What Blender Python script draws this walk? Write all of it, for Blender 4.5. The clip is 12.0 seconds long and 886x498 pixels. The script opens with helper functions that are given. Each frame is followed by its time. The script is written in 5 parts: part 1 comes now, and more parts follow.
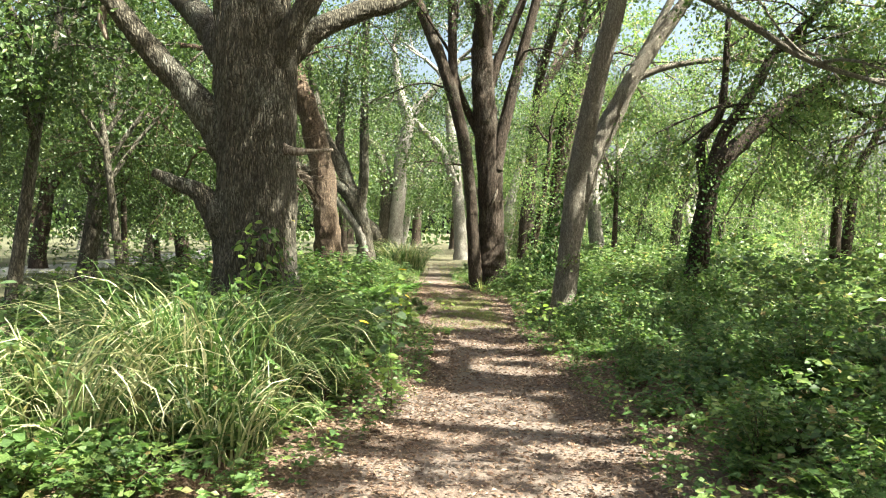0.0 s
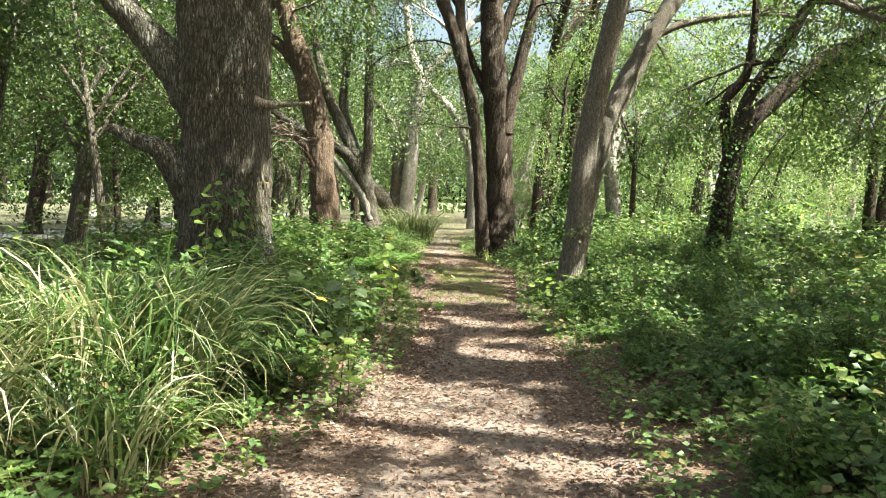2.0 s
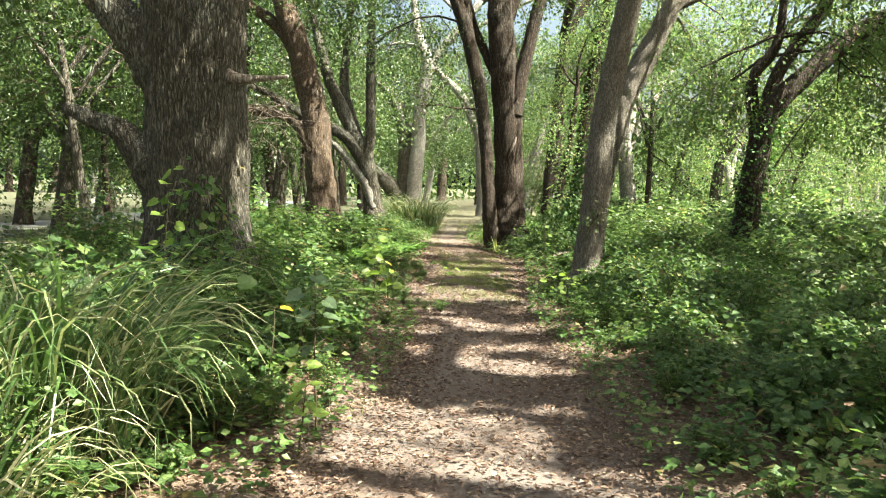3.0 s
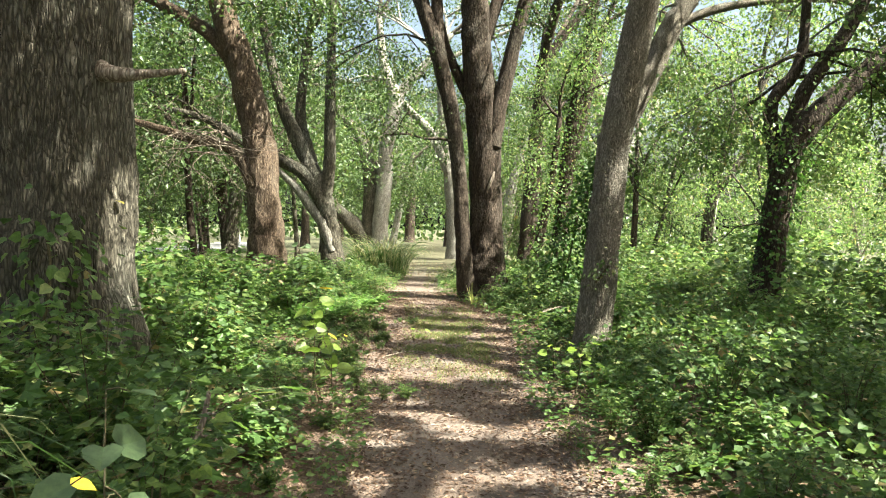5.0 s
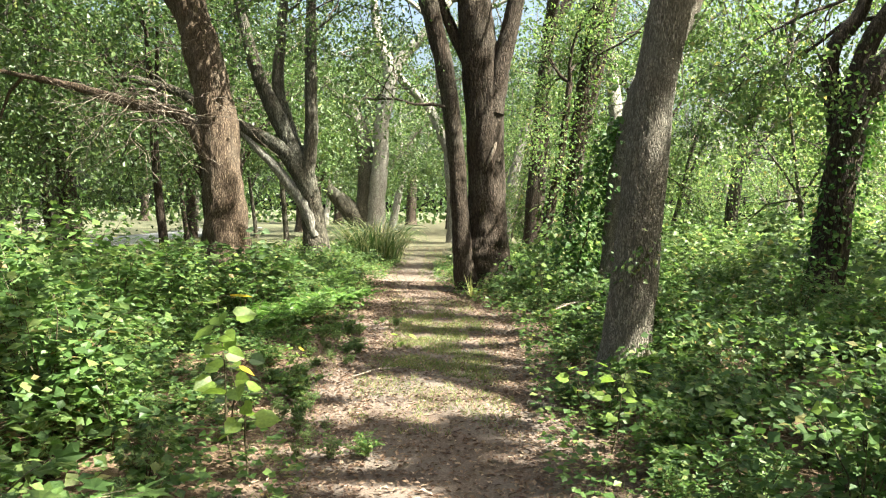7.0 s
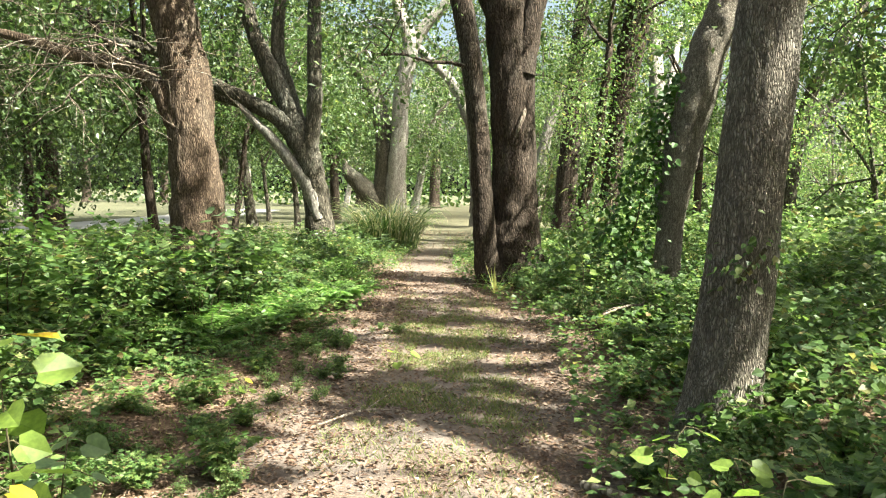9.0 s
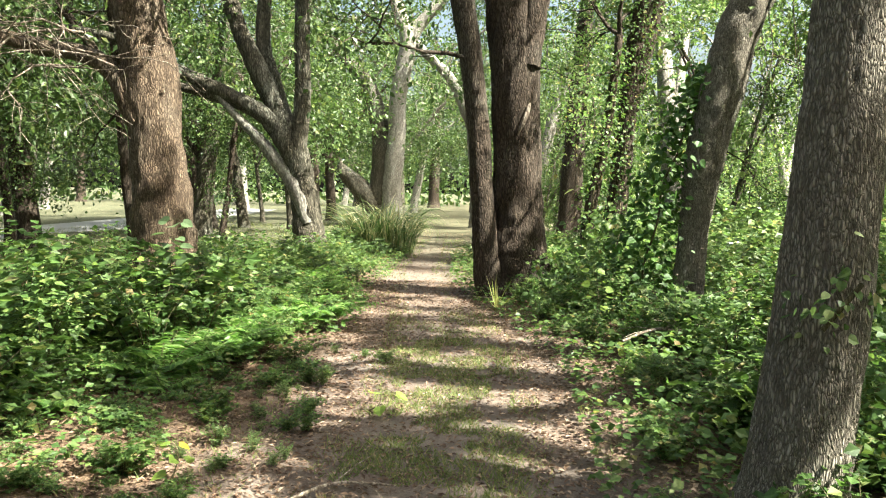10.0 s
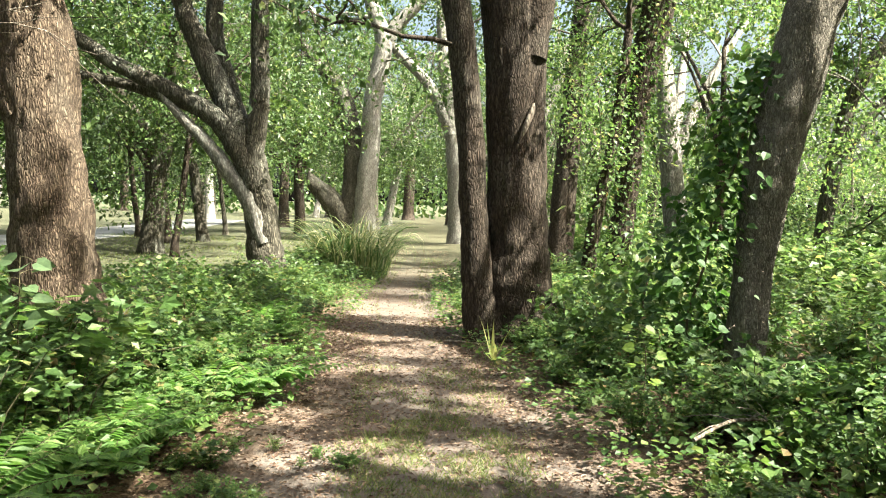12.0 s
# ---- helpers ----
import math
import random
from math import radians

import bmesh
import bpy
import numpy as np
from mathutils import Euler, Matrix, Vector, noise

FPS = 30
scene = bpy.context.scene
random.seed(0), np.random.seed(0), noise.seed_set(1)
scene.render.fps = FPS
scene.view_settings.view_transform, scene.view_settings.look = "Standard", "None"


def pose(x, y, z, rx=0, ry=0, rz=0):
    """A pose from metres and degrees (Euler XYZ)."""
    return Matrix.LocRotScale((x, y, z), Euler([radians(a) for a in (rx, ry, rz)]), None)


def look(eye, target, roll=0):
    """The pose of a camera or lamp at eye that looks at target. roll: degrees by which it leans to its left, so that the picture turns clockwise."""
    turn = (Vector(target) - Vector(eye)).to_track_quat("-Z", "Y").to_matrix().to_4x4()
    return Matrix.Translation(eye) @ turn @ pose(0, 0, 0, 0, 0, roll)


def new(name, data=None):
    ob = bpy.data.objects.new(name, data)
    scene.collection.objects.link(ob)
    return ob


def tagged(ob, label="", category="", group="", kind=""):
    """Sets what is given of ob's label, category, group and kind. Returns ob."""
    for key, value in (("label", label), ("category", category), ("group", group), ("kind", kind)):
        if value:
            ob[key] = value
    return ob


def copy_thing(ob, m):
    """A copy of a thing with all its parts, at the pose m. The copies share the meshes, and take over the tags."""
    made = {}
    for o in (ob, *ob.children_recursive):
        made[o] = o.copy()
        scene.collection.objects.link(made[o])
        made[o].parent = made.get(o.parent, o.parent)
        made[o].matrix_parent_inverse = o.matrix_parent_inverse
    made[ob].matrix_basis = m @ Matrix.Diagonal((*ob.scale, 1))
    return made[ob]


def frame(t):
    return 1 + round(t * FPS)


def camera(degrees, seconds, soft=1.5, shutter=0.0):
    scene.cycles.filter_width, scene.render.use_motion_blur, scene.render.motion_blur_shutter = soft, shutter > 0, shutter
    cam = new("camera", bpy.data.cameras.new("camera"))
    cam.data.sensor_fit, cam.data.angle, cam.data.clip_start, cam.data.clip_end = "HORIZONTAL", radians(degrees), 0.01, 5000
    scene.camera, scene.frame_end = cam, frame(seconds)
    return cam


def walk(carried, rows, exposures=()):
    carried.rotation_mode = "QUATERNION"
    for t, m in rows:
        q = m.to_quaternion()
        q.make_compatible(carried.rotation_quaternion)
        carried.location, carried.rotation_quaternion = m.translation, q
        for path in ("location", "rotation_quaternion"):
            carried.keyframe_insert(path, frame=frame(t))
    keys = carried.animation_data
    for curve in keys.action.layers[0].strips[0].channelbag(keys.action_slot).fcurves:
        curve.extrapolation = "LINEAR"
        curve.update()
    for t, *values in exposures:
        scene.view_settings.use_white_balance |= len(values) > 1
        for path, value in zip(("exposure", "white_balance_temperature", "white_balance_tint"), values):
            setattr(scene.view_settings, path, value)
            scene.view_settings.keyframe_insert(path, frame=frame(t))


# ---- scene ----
cam = camera(57.4, 12.0, soft=1.1)
PATH = [
    (0, (0.074, 0.006, 1.534), (0.069, 2.006, 1.493), 1.2),
    (0.5, (0.145, 0.042, 1.515), (0.139, 2.042, 1.467), 1.2),
    (1, (0.226, 0.294, 1.458), (0.221, 2.292, 1.379), 1.2),
    (1.5, (0.307, 0.663, 1.459), (0.296, 2.661, 1.38), 1.2),
    (2, (0.434, 1.176, 1.486), (0.383, 3.172, 1.368), 1.6),
    (2.5, (0.504, 1.743, 1.453), (0.433, 3.735, 1.292), 1.4),
    (2.7, (0.528, 1.972, 1.473), (0.456, 3.965, 1.314), 1.3),
    (4.3, (0.512, 4.098, 1.511), (0.405, 6.092, 1.395), 1.4),
    (4.5, (0.502, 4.311, 1.537), (0.397, 6.305, 1.424), 1.4),
    (5, (0.437, 4.951, 1.51), (0.436, 6.95, 1.46), 1.4),
    (5.5, (0.479, 5.561, 1.472), (0.506, 7.56, 1.414), 1.3),
    (6, (0.461, 6.111, 1.48), (0.487, 8.11, 1.425), 1.2),
    (6.5, (0.52, 6.696, 1.491), (0.553, 8.694, 1.424), 1.0),
    (7, (0.615, 7.249, 1.474), (0.604, 9.247, 1.381), 0.8),
    (7.2, (0.654, 7.455, 1.427), (0.621, 9.452, 1.322), 0.6),
    (8.8, (0.674, 9.281, 1.442), (0.604, 11.275, 1.304), 1.0),
    (9, (0.697, 9.519, 1.409), (0.625, 11.513, 1.274), 1.0),
    (9.5, (0.743, 10.073, 1.452), (0.671, 12.067, 1.314), 1.0),
    (10, (0.708, 10.638, 1.483), (0.636, 12.632, 1.344), 1.0),
    (10.5, (0.736, 11.208, 1.462), (0.671, 13.2, 1.294), 1.8),
    (11, (0.651, 11.772, 1.488), (0.58, 13.763, 1.318), 1.8),
    (11.5, (0.57, 12.319, 1.489), (0.511, 14.31, 1.309), 1.7),
    (12, (0.524, 12.847, 1.578), (0.517, 14.844, 1.468), 1.7),
]
walk(cam, [(t, look(eye, target, roll)) for t, eye, target, roll in PATH],
     exposures=[(0.0, 2.7, 6500, 1), (12.0, 2.7, 6500, 1)])


# ---- light ----
SUN_AZ, SUN_EL = radians(112), radians(54)      # clockwise from +y, above the horizon
sun_dir = Vector((math.sin(SUN_AZ) * math.cos(SUN_EL), math.cos(SUN_AZ) * math.cos(SUN_EL), math.sin(SUN_EL)))
world = bpy.data.worlds.new("sky")
scene.world = world
world.use_nodes = True
wn, wl = world.node_tree.nodes, world.node_tree.links
sky = wn.new("ShaderNodeTexSky")
sky.sky_type, sky.sun_disc = "NISHITA", False
sky.sun_elevation, sky.sun_rotation = SUN_EL, SUN_AZ
sky.air_density, sky.dust_density, sky.ozone_density = 1.0, 9.0, 0.5
wl.new(sky.outputs[0], wn["Background"].inputs[0])
wn["Background"].inputs[1].default_value = 0.073
sun = new("sun", bpy.data.lights.new("sun", "SUN"))
sun.data.energy, sun.data.angle, sun.data.color = 5.0, radians(0.53), (1.0, 0.94, 0.84)
sun.rotation_euler = sun_dir.to_track_quat("Z", "Y").to_euler()
sun.location = (20, -5, 30)


# ---- materials ----
def mat(name):
    m = bpy.data.materials.new(name)
    m.use_nodes = True
    return m, m.node_tree.nodes, m.node_tree.links, m.node_tree.nodes["Principled BSDF"]


def ramp(n, stops):
    r = n.new("ShaderNodeValToRGB")
    el = r.color_ramp.elements
    while len(el) < len(stops):
        el.new(0.5)
    for e, (p, c) in zip(el, stops):
        e.position, e.color = p, (*c, 1)
    return r


def noise_tex(n, l, co, scale, detail=4, rough=0.6, stretch=None):
    t = n.new("ShaderNodeTexNoise")
    t.inputs["Scale"].default_value, t.inputs["Detail"].default_value, t.inputs["Roughness"].default_value = scale, detail, rough
    if stretch:
        mp = n.new("ShaderNodeMapping")
        mp.inputs["Scale"].default_value = stretch
        l.new(co, mp.inputs[0])
        co = mp.outputs[0]
    l.new(co, t.inputs["Vector"])
    return t


def mixer(n, l, fac, a, b, blend="MIX"):
    m = n.new("ShaderNodeMix")
    m.data_type, m.blend_type = "RGBA", blend
    for sock, v in ((m.inputs[0], fac), (m.inputs[6], a), (m.inputs[7], b)):
        if isinstance(v, (int, float)):
            sock.default_value = v
        elif isinstance(v, tuple):
            sock.default_value = (*v, 1)
        else:
            l.new(v, sock)
    return m.outputs[2]


def bark(name, dark, mid, light, lichen=(0.36, 0.38, 0.33), lichen_amount=0.35, plate=9.0, depth=0.5):
    """Fissured bark: long plates between dark cracks, fine grain, patches of lichen."""
    m, n, l, b = mat(name)
    co = n.new("ShaderNodeTexCoord").outputs["Object"]
    warp = noise_tex(n, l, co, 3.0, 3)
    vadd = n.new("ShaderNodeVectorMath")
    vadd.operation = "MULTIPLY_ADD"
    l.new(warp.outputs["Color"], vadd.inputs[0])
    vadd.inputs[1].default_value = (0.05, 0.05, 0.12)
    l.new(co, vadd.inputs[2])
    furrow = noise_tex(n, l, vadd.outputs[0], plate * 2.9, 2, 0.5, (1, 1, 0.17))
    off = n.new("ShaderNodeMath")
    off.operation = "SUBTRACT"
    l.new(furrow.outputs[0], off.inputs[0])
    off.inputs[1].default_value = 0.5
    ab = n.new("ShaderNodeMath")
    ab.operation = "ABSOLUTE"
    l.new(off.outputs[0], ab.inputs[0])
    ridge = ramp(n, [(0.0, (0.05, 0.05, 0.05)), (0.07, (1, 1, 1))])
    l.new(ab.outputs[0], ridge.inputs[0])
    mp = n.new("ShaderNodeMapping")
    mp.inputs["Scale"].default_value = (plate * 4.2, plate * 4.2, plate * 1.15)
    l.new(vadd.outputs[0], mp.inputs[0])
    v = n.new("ShaderNodeTexVoronoi")
    v.feature = "DISTANCE_TO_EDGE"
    v.inputs["Scale"].default_value = 1.0
    l.new(mp.outputs[0], v.inputs["Vector"])
    plates = ramp(n, [(0.0, (0.22, 0.22, 0.22)), (0.2, (0.9, 0.9, 0.9)), (0.45, (1, 1, 1))])
    l.new(v.outputs["Distance"], plates.inputs[0])
    crack_col = mixer(n, l, 1.0, ridge.outputs[0], plates.outputs[0], "MULTIPLY")
    grain = noise_tex(n, l, co, 26, 6, 0.7, (1, 1, 0.22))
    big = noise_tex(n, l, co, 1.7, 4, 0.6, (1, 1, 0.6))
    body = ramp(n, [(0.32, dark), (0.5, mid), (0.68, light)])
    l.new(grain.outputs[0], body.inputs[0])
    patch = ramp(n, [(0.5, (0, 0, 0)), (0.66, (lichen_amount,) * 3)])
    l.new(big.outputs[0], patch.inputs[0])
    c = mixer(n, l, patch.outputs[0], body.outputs[0], lichen)
    deep = tuple(x * 0.6 for x in dark)
    c = mixer(n, l, crack_col, deep, c)
    l.new(c, b.inputs["Base Color"])
    b.inputs["Roughness"].default_value = 0.9
    b.inputs["Specular IOR Level"].default_value = 0.2
    h = mixer(n, l, 0.3, crack_col, grain.outputs[0])
    bump = n.new("ShaderNodeBump")
    bump.inputs["Strength"].default_value, bump.inputs["Distance"].default_value = depth, 0.03
    l.new(h, bump.inputs["Height"])
    l.new(bump.outputs[0], b.inputs["Normal"])
    return m


def leafy(name, stops, through_light=0.45, gloss=0.42):
    """A leaf blade: light comes through it; each leaf has its own tone."""
    m, n, l, b = mat(name)
    geo = n.new("ShaderNodeNewGeometry")
    r = ramp(n, stops)
    l.new(geo.outputs["Random Per Island"], r.inputs[0])
    co = n.new("ShaderNodeTexCoord").outputs["Object"]
    mott = noise_tex(n, l, co, 55, 2)
    tone = ramp(n, [(0.3, (0.72, 0.75, 0.7)), (0.7, (1.15, 1.12, 1.0))])
    l.new(mott.outputs[0], tone.inputs[0])
    c = mixer(n, l, 1.0, r.outputs[0], tone.outputs[0], "MULTIPLY")
    l.new(c, b.inputs["Base Color"])
    b.inputs["Roughness"].default_value = gloss
    b.inputs["Specular IOR Level"].default_value = 0.4
    tr = n.new("ShaderNodeBsdfTranslucent")
    warm = mixer(n, l, 1.0, c, (1.3, 1.38, 0.98), "MULTIPLY")
    l.new(warm, tr.inputs[0])
    mx = n.new("ShaderNodeMixShader")
    mx.inputs[0].default_value = through_light
    l.new(b.outputs[0], mx.inputs[1])
    l.new(tr.outputs[0], mx.inputs[2])
    l.new(mx.outputs[0], n["Material Output"].inputs[0])
    return m


BARK_OAK = bark("oak_bark", (0.058, 0.051, 0.038), (0.12, 0.107, 0.08), (0.205, 0.183, 0.143), plate=7, depth=0.9)
BARK_GREY = bark("grey_bark", (0.165, 0.143, 0.112), (0.33, 0.29, 0.235), (0.48, 0.43, 0.355), lichen_amount=0.4, plate=18, depth=1.0)
BARK_DARK = bark("dark_bark", (0.036, 0.027, 0.02), (0.078, 0.058, 0.043), (0.135, 0.104, 0.08), lichen_amount=0.12, plate=9, depth=0.7)
BARK_RED = bark("red_bark", (0.07, 0.048, 0.033), (0.15, 0.108, 0.075), (0.25, 0.19, 0.135), lichen_amount=0.15, plate=11, depth=0.7)
BARK_PALE = bark("pale_bark", (0.18, 0.165, 0.14), (0.33, 0.305, 0.27), (0.48, 0.46, 0.41), lichen_amount=0.4, plate=8, depth=0.4)
DEADWOOD = bark("dead_wood", (0.16, 0.12, 0.09), (0.32, 0.27, 0.22), (0.5, 0.45, 0.38), lichen_amount=0.1, plate=6, depth=0.5)
LEAF_OAK = leafy("oak_leaf", [(0.0, (0.036, 0.066, 0.022)), (0.5, (0.06, 0.102, 0.034)), (0.9, (0.10, 0.15, 0.048)), (1.0, (0.16, 0.18, 0.06))], 0.36)
# lighter leaf; the thicket's sunlight is partly put into this colour
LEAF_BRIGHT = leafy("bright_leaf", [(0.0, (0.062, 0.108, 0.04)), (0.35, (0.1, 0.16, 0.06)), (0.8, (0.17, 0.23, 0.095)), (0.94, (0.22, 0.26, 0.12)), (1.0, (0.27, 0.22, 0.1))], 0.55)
LEAF_SHRUB = leafy("shrub_leaf", [(0.0, (0.048, 0.092, 0.028)), (0.5, (0.086, 0.155, 0.044)), (0.86, (0.148, 0.212, 0.064)), (0.95, (0.21, 0.24, 0.095)), (1.0, (0.22, 0.15, 0.07))], 0.44, 0.5)
LEAF_FERN = leafy("fern_leaf", [(0.0, (0.07, 0.15, 0.035)), (0.6, (0.13, 0.235, 0.062)), (1.0, (0.21, 0.3, 0.1))], 0.52, 0.5)
LEAF_IVY = leafy("ivy_leaf", [(0.0, (0.035, 0.085, 0.02)), (0.6, (0.065, 0.14, 0.03)), (1.0, (0.12, 0.20, 0.05))], 0.35, 0.55)
LEAF_YOUNG = leafy("young_leaf", [(0.0, (0.14, 0.24, 0.04)), (0.7, (0.22, 0.31, 0.07)), (1.0, (0.34, 0.36, 0.09))], 0.5, 0.45)
LEAF_DULL = leafy("dull_leaf", [(0.0, (0.06, 0.10, 0.045)), (0.6, (0.10, 0.15, 0.075)), (1.0, (0.18, 0.23, 0.13))], 0.35, 0.38)
LEAF_YELLOW = leafy("yellow_leaf", [(0.0, (0.5, 0.34, 0.03)), (1.0, (0.62, 0.44, 0.05))], 0.4)
BLADE = leafy("grass_blade", [(0.0, (0.05, 0.10, 0.03)), (0.6, (0.095, 0.16, 0.05)), (0.85, (0.19, 0.23, 0.10)), (1.0, (0.42, 0.38, 0.24))], 0.35, 0.4)
# dead straw, also sunlight on green blades put into the colour
BLADE_DRY_SUNLIT = leafy("dry_sunlit_blade", [(0.0, (0.31, 0.31, 0.18)), (0.5, (0.44, 0.41, 0.27)), (1.0, (0.58, 0.54, 0.40))], 0.35, 0.45)
SHORT_GRASS = leafy("short_grass", [(0.0, (0.09, 0.13, 0.035)), (0.6, (0.15, 0.19, 0.06)), (1.0, (0.30, 0.28, 0.13))], 0.3, 0.6)
DRY_LEAF = leafy("dry_leaf", [(0.0, (0.06, 0.032, 0.022)), (0.4, (0.125, 0.074, 0.052)), (0.8, (0.2, 0.13, 0.096)), (1.0, (0.36, 0.265, 0.21))], 0.08, 0.65)
STEM = bark("stem_bark", (0.07, 0.06, 0.03), (0.13, 0.11, 0.06), (0.2, 0.18, 0.1), plate=20, depth=0.1)


def ground_material():
    m, n, l, b = mat("forest_ground")
    co = n.new("ShaderNodeTexCoord").outputs["Object"]
    track = n.new("ShaderNodeAttribute")
    track.attribute_name = "track"
    lawn = n.new("ShaderNodeAttribute")
    lawn.attribute_name = "lawn"
    fine = noise_tex(n, l, co, 60, 5, 0.75)
    mid = noise_tex(n, l, co, 7, 5, 0.65)
    big = noise_tex(n, l, co, 0.9, 3)
    humus = ramp(n, [(0.3, (0.05, 0.034, 0.022)), (0.5, (0.12, 0.08, 0.052)), (0.7, (0.24, 0.17, 0.115))])
    l.new(fine.outputs[0], humus.inputs[0])
    sand = ramp(n, [(0.3, (0.06, 0.043, 0.034)), (0.5, (0.12, 0.088, 0.069)), (0.72, (0.22, 0.17, 0.14))])
    l.new(fine.outputs[0], sand.inputs[0])
    grey = ramp(n, [(0.4, (0, 0, 0)), (0.6, (0.6, 0.6, 0.6))])
    l.new(big.outputs[0], grey.inputs[0])
    sand2 = mixer(n, l, grey.outputs[0], sand.outputs[0], (0.17, 0.145, 0.128))
    ragged = n.new("ShaderNodeMath")
    ragged.operation = "MULTIPLY_ADD"
    l.new(mid.outputs[0], ragged.inputs[0])
    ragged.inputs[1].default_value = 0.9
    l.new(track.outputs["Fac"], ragged.inputs[2])
    edge = ramp(n, [(0.62, (0, 0, 0)), (1.0, (1, 1, 1))])
    l.new(ragged.outputs[0], edge.inputs[0])
    c = mixer(n, l, edge.outputs[0], humus.outputs[0], sand2)
    turf = ramp(n, [(0.3, (0.03, 0.038, 0.02)), (0.5, (0.07, 0.073, 0.042)), (0.7, (0.15, 0.13, 0.088))])
    l.new(mid.outputs[0], turf.inputs[0])
    c = mixer(n, l, lawn.outputs["Fac"], c, turf.outputs[0])
    l.new(c, b.inputs["Base Color"])
    b.inputs["Roughness"].default_value = 0.95
    b.inputs["Specular IOR Level"].default_value = 0.15
    bump = n.new("ShaderNodeBump")
    bump.inputs["Strength"].default_value, bump.inputs["Distance"].default_value = 0.7, 0.03
    l.new(mixer(n, l, 0.5, fine.outputs[0], mid.outputs[0]), bump.inputs["Height"])
    l.new(bump.outputs[0], b.inputs["Normal"])
    return m


def asphalt_material():
    m, n, l, b = mat("old_asphalt")
    co = n.new("ShaderNodeTexCoord").outputs["Object"]
    t, u = noise_tex(n, l, co, 90, 4, 0.8), noise_tex(n, l, co, 0.8, 4)
    r = ramp(n, [(0.3, (0.10, 0.10, 0.105)), (0.7, (0.22, 0.22, 0.225))])
    l.new(t.outputs[0], r.inputs[0])
    c = mixer(n, l, u.outputs[0], r.outputs[0], (0.2, 0.19, 0.18))
    l.new(c, b.inputs["Base Color"])
    b.inputs["Roughness"].default_value = 0.75
    return m


GROUND, ASPHALT = ground_material(), asphalt_material()


# ---- building helpers ----
def mesh_from(name, verts, faces, material, smooth=False):
    """A mesh from arrays; all faces have the same number of corners."""
    verts, faces = np.asarray(verts, np.float32), np.asarray(faces, np.int32)
    me = bpy.data.meshes.new(name)
    k = faces.shape[1]
    me.vertices.add(len(verts))
    me.vertices.foreach_set("co", verts.ravel())
    me.loops.add(faces.size)
    me.loops.foreach_set("vertex_index", faces.ravel())
    me.polygons.add(len(faces))
    me.polygons.foreach_set("loop_start", np.arange(len(faces), dtype=np.int32) * k)
    me.polygons.foreach_set("use_smooth", np.full(len(faces), smooth))
    me.update(calc_edges=True)
    me.materials.append(material)
    return me


def thing(name, at, label, category, group="", kind=""):
    ob = new(name)
    ob.location = at
    ob.empty_display_size = 0.2
    return tagged(ob, label, category, group, kind)


def part(name, me, parent, label=""):
    ob = new(name, me)
    ob.parent = parent
    return tagged(ob, label) if label else ob


TO_LIGHT = np.array(sun_dir)      # leaves turn their faces towards the light


def unit(v):
    return v / np.maximum(np.linalg.norm(v, axis=-1, keepdims=True), 1e-6)


SIMPLE = (np.array([(0, 0, 0), (0.45, 0.5, 0.08), (1, 0, -0.06), (0.45, -0.5, 0.08)]), [(0, 1, 2), (0, 2, 3)])
BROAD = (np.array([(0, 0, 0), (0.08, 0.4, 0.06), (0.5, 0.47, 0.07), (1, 0, -0.1), (0.5, -0.47, 0.07), (0.08, -0.4, 0.06)]),
         [(0, 2, 1), (0, 3, 2), (0, 4, 3), (0, 5, 4)])
LOBED = (np.array([(0, 0, 0), (-0.05, 0.42, 0.05), (0.28, 0.3, 0.04), (0.55, 0.6, 0.03), (0.6, 0.2, 0.04), (1, 0, -0.08),
                   (0.6, -0.2, 0.04), (0.55, -0.6, 0.03), (0.28, -0.3, 0.04), (-0.05, -0.42, 0.05)]),
         [(0, 2, 1), (0, 3, 2), (0, 4, 3), (0, 5, 4), (0, 6, 5), (0, 7, 6), (0, 8, 7), (0, 9, 8)])
ROUND = (np.array([(0, 0, 0), (-0.1, 0.26, 0.05), (0.18, 0.5, 0.08), (0.6, 0.42, 0.05), (1, 0, -0.1), (0.6, -0.42, 0.05), (0.18, -0.5, 0.08), (-0.1, -0.26, 0.05)]),
         [(0, 2, 1), (0, 3, 2), (0, 4, 3), (0, 5, 4), (0, 6, 5), (0, 7, 6)])
CURLED = (np.array([(0, 0, 0.0), (0.4, 0.5, 0.22), (1, 0, 0.1), (0.45, -0.5, 0.16)]), [(0, 2, 1), (0, 3, 2)])


def leaf_arrays(shape, at, along, face, length, width):
    tv, tf = shape
    n = len(at)
    side = unit(np.cross(along, face))
    up = unit(np.cross(side, along))
    L, W = np.reshape(length, (-1, 1, 1)), np.reshape(width, (-1, 1, 1))
    v = at[:, None] + L * tv[None, :, 0:1] * along[:, None] + W * tv[None, :, 1:2] * side[:, None] + L * tv[None, :, 2:3] * up[:, None]
    f = np.asarray(tf)[None] + (np.arange(n) * len(tv))[:, None, None]
    return v.reshape(-1, 3), f.reshape(-1, 3)


def join(chunks):
    vs, fs, k = [], [], 0
    for v, f in chunks:
        vs.append(np.asarray(v))
        fs.append(np.asarray(f) + k)
        k += len(v)
    return np.concatenate(vs), np.concatenate(fs)


